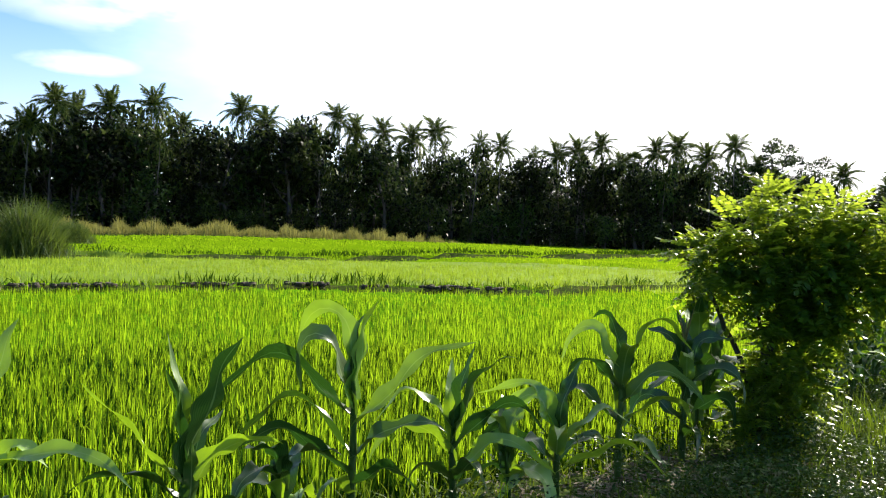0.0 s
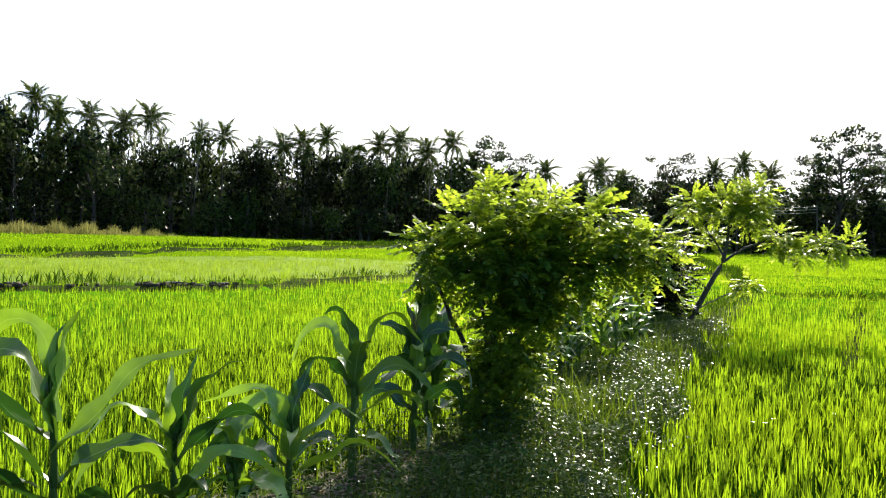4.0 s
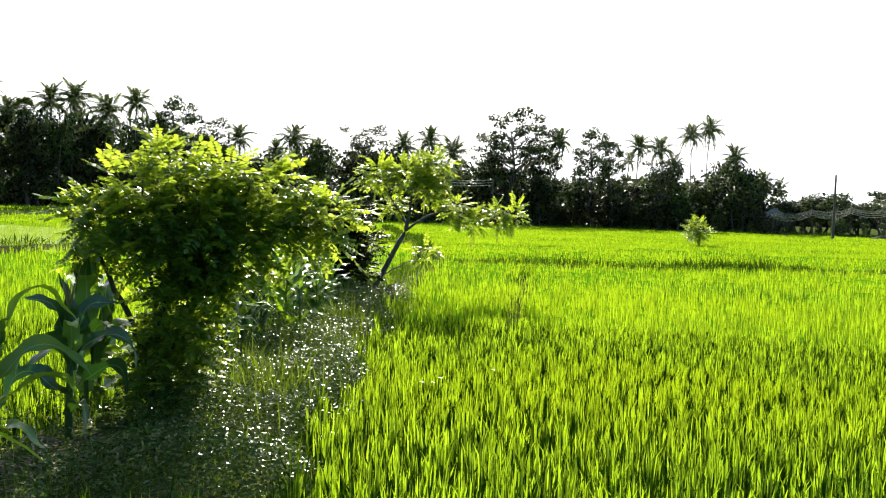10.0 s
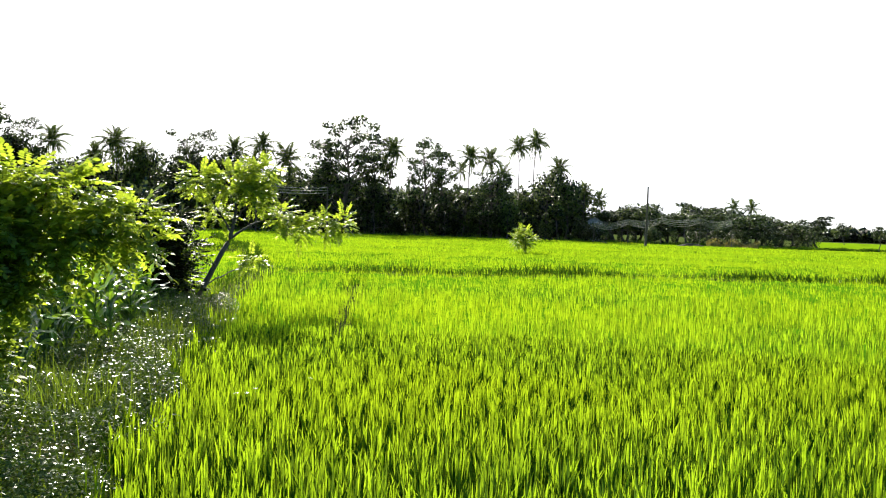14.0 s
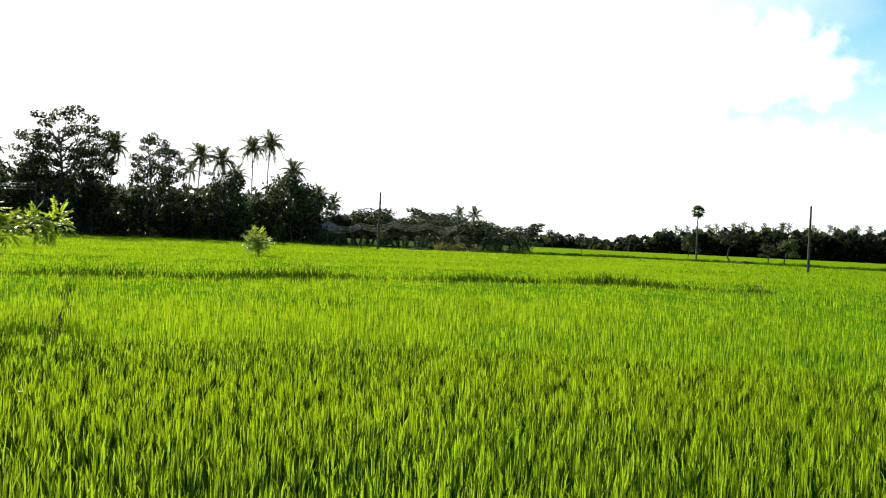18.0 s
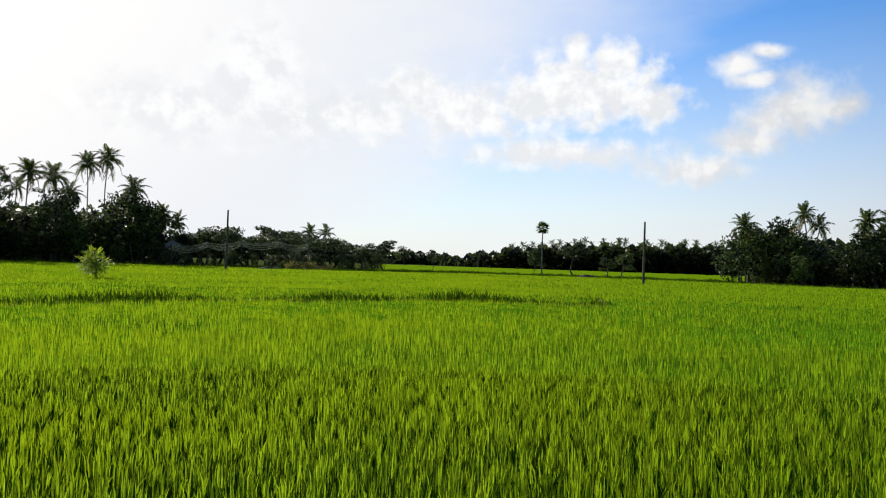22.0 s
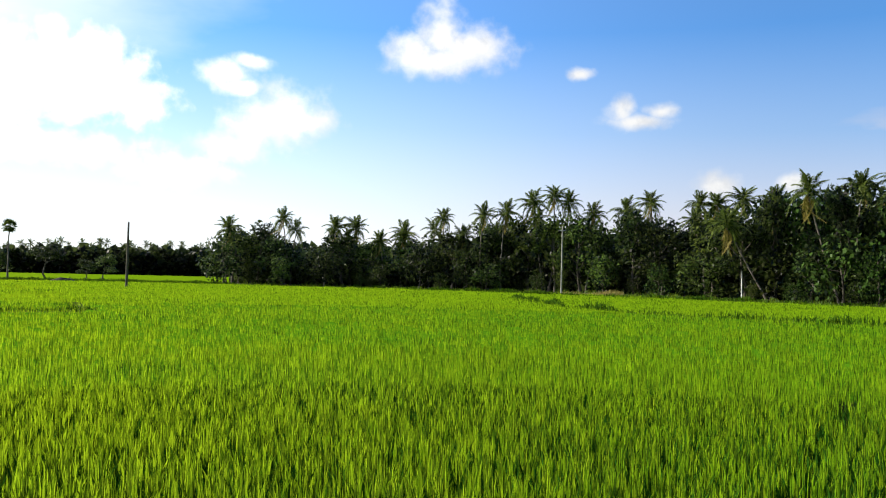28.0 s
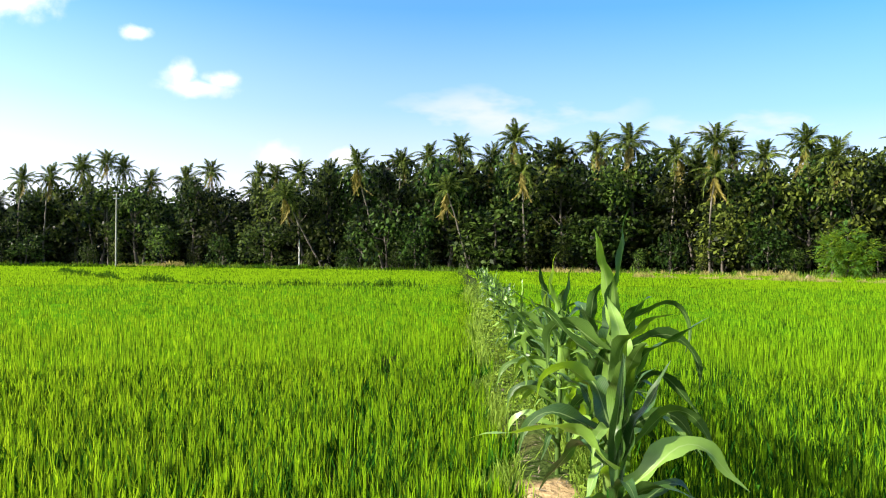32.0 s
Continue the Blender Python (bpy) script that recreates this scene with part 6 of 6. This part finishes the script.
belt("tall_dry_grass", 32, -1, 13000, (-17.0, -9.0), 0.6, 1.75, 0.05, MEADOW, "tall yellowed grass along the foot of the wood")
belt("edge_grass_west", 30, -62, 9000, (-1.5, 2.0), 0.3, 0.8, 0.05, GRASS, "rough grass along the western field edge")
belt("edge_grass_far", -62, -100, 7000, (-1.5, 2.5), 0.25, 0.7, 0.06, BUND_WEED, "rough dark grass along the far field edge")
belt("edge_grass_east", -100, -180, 9000, (-1.5, 2.0), 0.3, 0.8, 0.05, GRASS, "rough grass along the eastern field edge")
belt("pale_grass_far", -69.4, -72.6, 1800, (-0.6, 2.0), 0.7, 1.5, 0.07, DRY_GRASS, "pale tall grass clumps beyond the field")
belt("dark_bank_far", -72.6, -101, 9000, (-1.8, -0.4), 0.55, 0.85, 0.09, BUND_WEED, "dark weedy bank along the far field edge", 0.18)
belt("dry_edge_east", -150, -178, 4500, (-2.4, 0.4), 0.45, 0.85, 0.06, DRY_GRASS, "dry yellow strip along the eastern field edge")
belt("stubble_east", -123.3, -127.6, 1100, (-0.8, 0.4), 0.45, 0.9, 0.07, DRY_GRASS, "pale dry stubble at the foot of the eastern wood")
belt("dry_line_east", -158, -174, 3200, (-13.8, -12.4), 0.55, 0.85, 0.05, DRY_GRASS, "dry yellow grass along a low terrace edge")


def reed_bush(az, r, height, wide):
    x, y = polar(az, r)
    n = 4200
    z = float(height_at(np.float64(x), np.float64(y))[0])
    px, py = rng.normal(0, wide * 0.32, n), rng.normal(0, wide * 0.32, n)
    k = np.clip(1.15 - np.hypot(px, py) / wide, 0.35, 1)
    v, q, t = blades(px, py, np.full(n, -0.05), height * k * rng.uniform(0.6, 1.1, n), rng.uniform(0.02, 0.04, n), np.abs(rng.normal(0.28, 0.2, n)))
    ob = thing("reed_bush", pose(x, y, z), "round bush of grey-green reedy stems at the field's edge", "bush")
    tagged(part("foliage", mesh_of("foliage", v, [q, t], REED), ob), kind="stuff")


reed_bush(27.2, 46, 3.5, 2.6)
reed_bush(30.2, 45, 3.0, 2.2)
reed_bush(24.6, 60, 1.9, 2.0)


# ---- poles, wires, small things ----
def pole(az, r, top, radius, material, label, cap=False, lean=0.0):
    x, y = polar(az, r)
    z = -0.3
    ob = thing("utility_pole", pose(x, y, z, 0, lean, 0), label, "pole", "poles in the fields")
    h = top - z
    k = np.linspace(0, 1, 8)
    v, q = tube(np.stack([0 * k, 0 * k, k * h], 1), radius * (1 - 0.35 * k), 12)
    lid = np.array([[0, 0, h + 0.01]])
    n = len(v)
    t = np.array([[n, n - 12 + j, n - 12 + (j + 1) % 12] for j in range(12)])
    part("shaft", mesh_of("shaft", np.concatenate([v, lid]), [q, t], material, True), ob)
    if cap:
        v, q = tube(np.array([[0, -0.35, h - 0.5], [0, 0, h - 0.48], [0, 0.35, h - 0.5]]), np.array([0.05, 0.05, 0.05]), 6)
        part("crossarm", mesh_of("crossarm", v, [q], WHITE_PAINT), ob, None, "short pale crossarm")
    return ob


pole(-65.42, 88, 6.25, 0.13, POLE_WOOD, "dark timber pole standing in the rice", False, 0.6)
pole(-94.04, 82, 6.1, 0.13, POLE_WOOD, "dark timber pole standing in the rice", False, 0.4)
pole(-123.38, 92, 7.6, 0.10, CONCRETE, "grey concrete pole with a pale fitting in front of the wood", True)
pole(-135.18, 84, 2.9, 0.07, WHITE_PAINT, "short white painted post at the field's edge")


def net_fence():
    """A sagging bundle of pale lines on posts beyond the field."""
    posts = [(-61.9, 99, 2.6), (-64.2, 100, 3.0), (-66.4, 100, 3.3), (-68.9, 101, 3.4), (-70.9, 102, 3.3)]
    ob = thing("net_fence", pose(0, 0, 0), "pale sagging net of lines strung between posts beyond the field", "fence")
    tops = []
    for az, r, h in posts:
        x, y = polar(az, r)
        v, q = tube(np.array([[x, y, -0.2], [x, y, h * 0.6], [x, y, h]]), np.array([0.035, 0.03, 0.03]), 7)
        part("post", mesh_of("post", v, [q], POLE_WOOD), ob)
        tops.append((x, y, h))
    for a, b in zip(tops, tops[1:]):
        s = np.linspace(0, 1, 12)
        for k in range(8):
            z = a[2] * (1 - s) + b[2] * s - (0.26 + 0.03 * k + 0.10 * rng.random()) * 4 * s * (1 - s) - 0.085 * k
            v, q = tube(np.stack([a[0] * (1 - s) + b[0] * s, a[1] * (1 - s) + b[1] * s, z], 1), np.full(12, 0.015), 4)
            part("line", mesh_of("line", v, [q], NET), ob)


net_fence()


def mound(az, r, w, h, label, material=STUBBLE):
    bm = bmesh.new()
    bmesh.ops.create_icosphere(bm, subdivisions=3, radius=1.0)
    for v in bm.verts:
        k = 1 + 0.25 * noise.noise(v.co * 2.3)
        v.co = Vector((v.co.x * w * k, v.co.y * 0.6 * k, max(v.co.z, -0.3) * h * k))
    me = bpy.data.meshes.new("mound")
    bm.to_mesh(me)
    bm.free()
    me.materials.append(material)
    x, y = polar(az, r)
    ob = new("earth_mound", me)
    ob.matrix_basis = pose(x, y, float(height_at(np.float64(x), np.float64(y))[0]) + 0.02, 0, 0, az)
    tagged(ob, label, "mound")


def wires():
    """Three sagging overhead wires in front of the western wood."""
    ob = thing("overhead_wires", pose(0, 0, 0), "three thin overhead wires between timber poles", "wires")
    ends = [polar(-38.6, 104), polar(-43.4, 106)]
    for x, y in ends:
        v, q = tube(np.array([[x, y, -0.2], [x, y, 3.0], [x, y, 6.0]]), np.array([0.09, 0.08, 0.07]), 8)
        part("post", mesh_of("post", v, [q], POLE_WOOD), ob)
    s = np.linspace(0, 1, 10)
    (ax, ay), (bx, by) = ends
    for k in range(3):
        v, q = tube(np.stack([ax * (1 - s) + bx * s, ay * (1 - s) + by * s, 5.9 - 0.35 * k - 0.9 * s * (1 - s)], 1), np.full(10, 0.018), 4)
        part("wire", mesh_of("wire", v, [q], WIRE), ob)


wires()
mound(-68.4, 101, 1.8, 0.55, "low dark heap of cut branches by the field's edge", DARK_HEAP)
mound(-62.6, 103, 0.6, 0.4, "small dark heap of cut branches by the field's edge", DARK_HEAP)
mound(-90.3, 113, 1.6, 0.6, "low dark heap of cut branches by the field's edge", DARK_HEAP)


def hut(az, r):
    """A small house with a pale blue gable, seen over the bushes."""
    x, y = polar(az, r)
    z = float(height_at(np.float64(x), np.float64(y))[0])
    ob = thing("house", pose(x, y, z, 0, 0, az), "small pale blue house between the trees beyond the field", "house")
    w, d, h, top = 0.9, 1.6, 2.7, 3.2
    v = [(-w, -d, 0), (w, -d, 0), (w, -d, h), (0, -d, top), (-w, -d, h), (-w, d, 0), (w, d, 0), (w, d, h), (0, d, top), (-w, d, h)]
    me = bpy.data.meshes.new("wall")
    me.from_pydata(v, [], [(0, 1, 2, 3, 4), (9, 8, 7, 6, 5), (1, 6, 7, 2), (5, 0, 4, 9)])
    me.materials.append(BLUE_WALL)
    part("wall", me, ob)
    for s in (-1, 1):
        a, b = np.array([0, 0, top + 0.02]), np.array([s * (w + 0.25), 0, h - 0.15])
        q = [a + (0, -d - 0.3, 0), a + (0, d + 0.3, 0), b + (0, d + 0.3, 0), b + (0, -d - 0.3, 0)]
        q += [c + (0, 0, 0.07) for c in q]
        me = bpy.data.meshes.new("roof")
        me.from_pydata([tuple(c) for c in q], [], [(3, 2, 1, 0), (4, 5, 6, 7), (0, 1, 5, 4), (1, 2, 6, 5), (2, 3, 7, 6), (3, 0, 4, 7)])
        me.materials.append(CONCRETE)
        part("roof", me, ob)


hut(-61.95, 116)
mound(-169.2, 63, 0.4, 0.5, "low dark mound of cut straw by the field's edge")
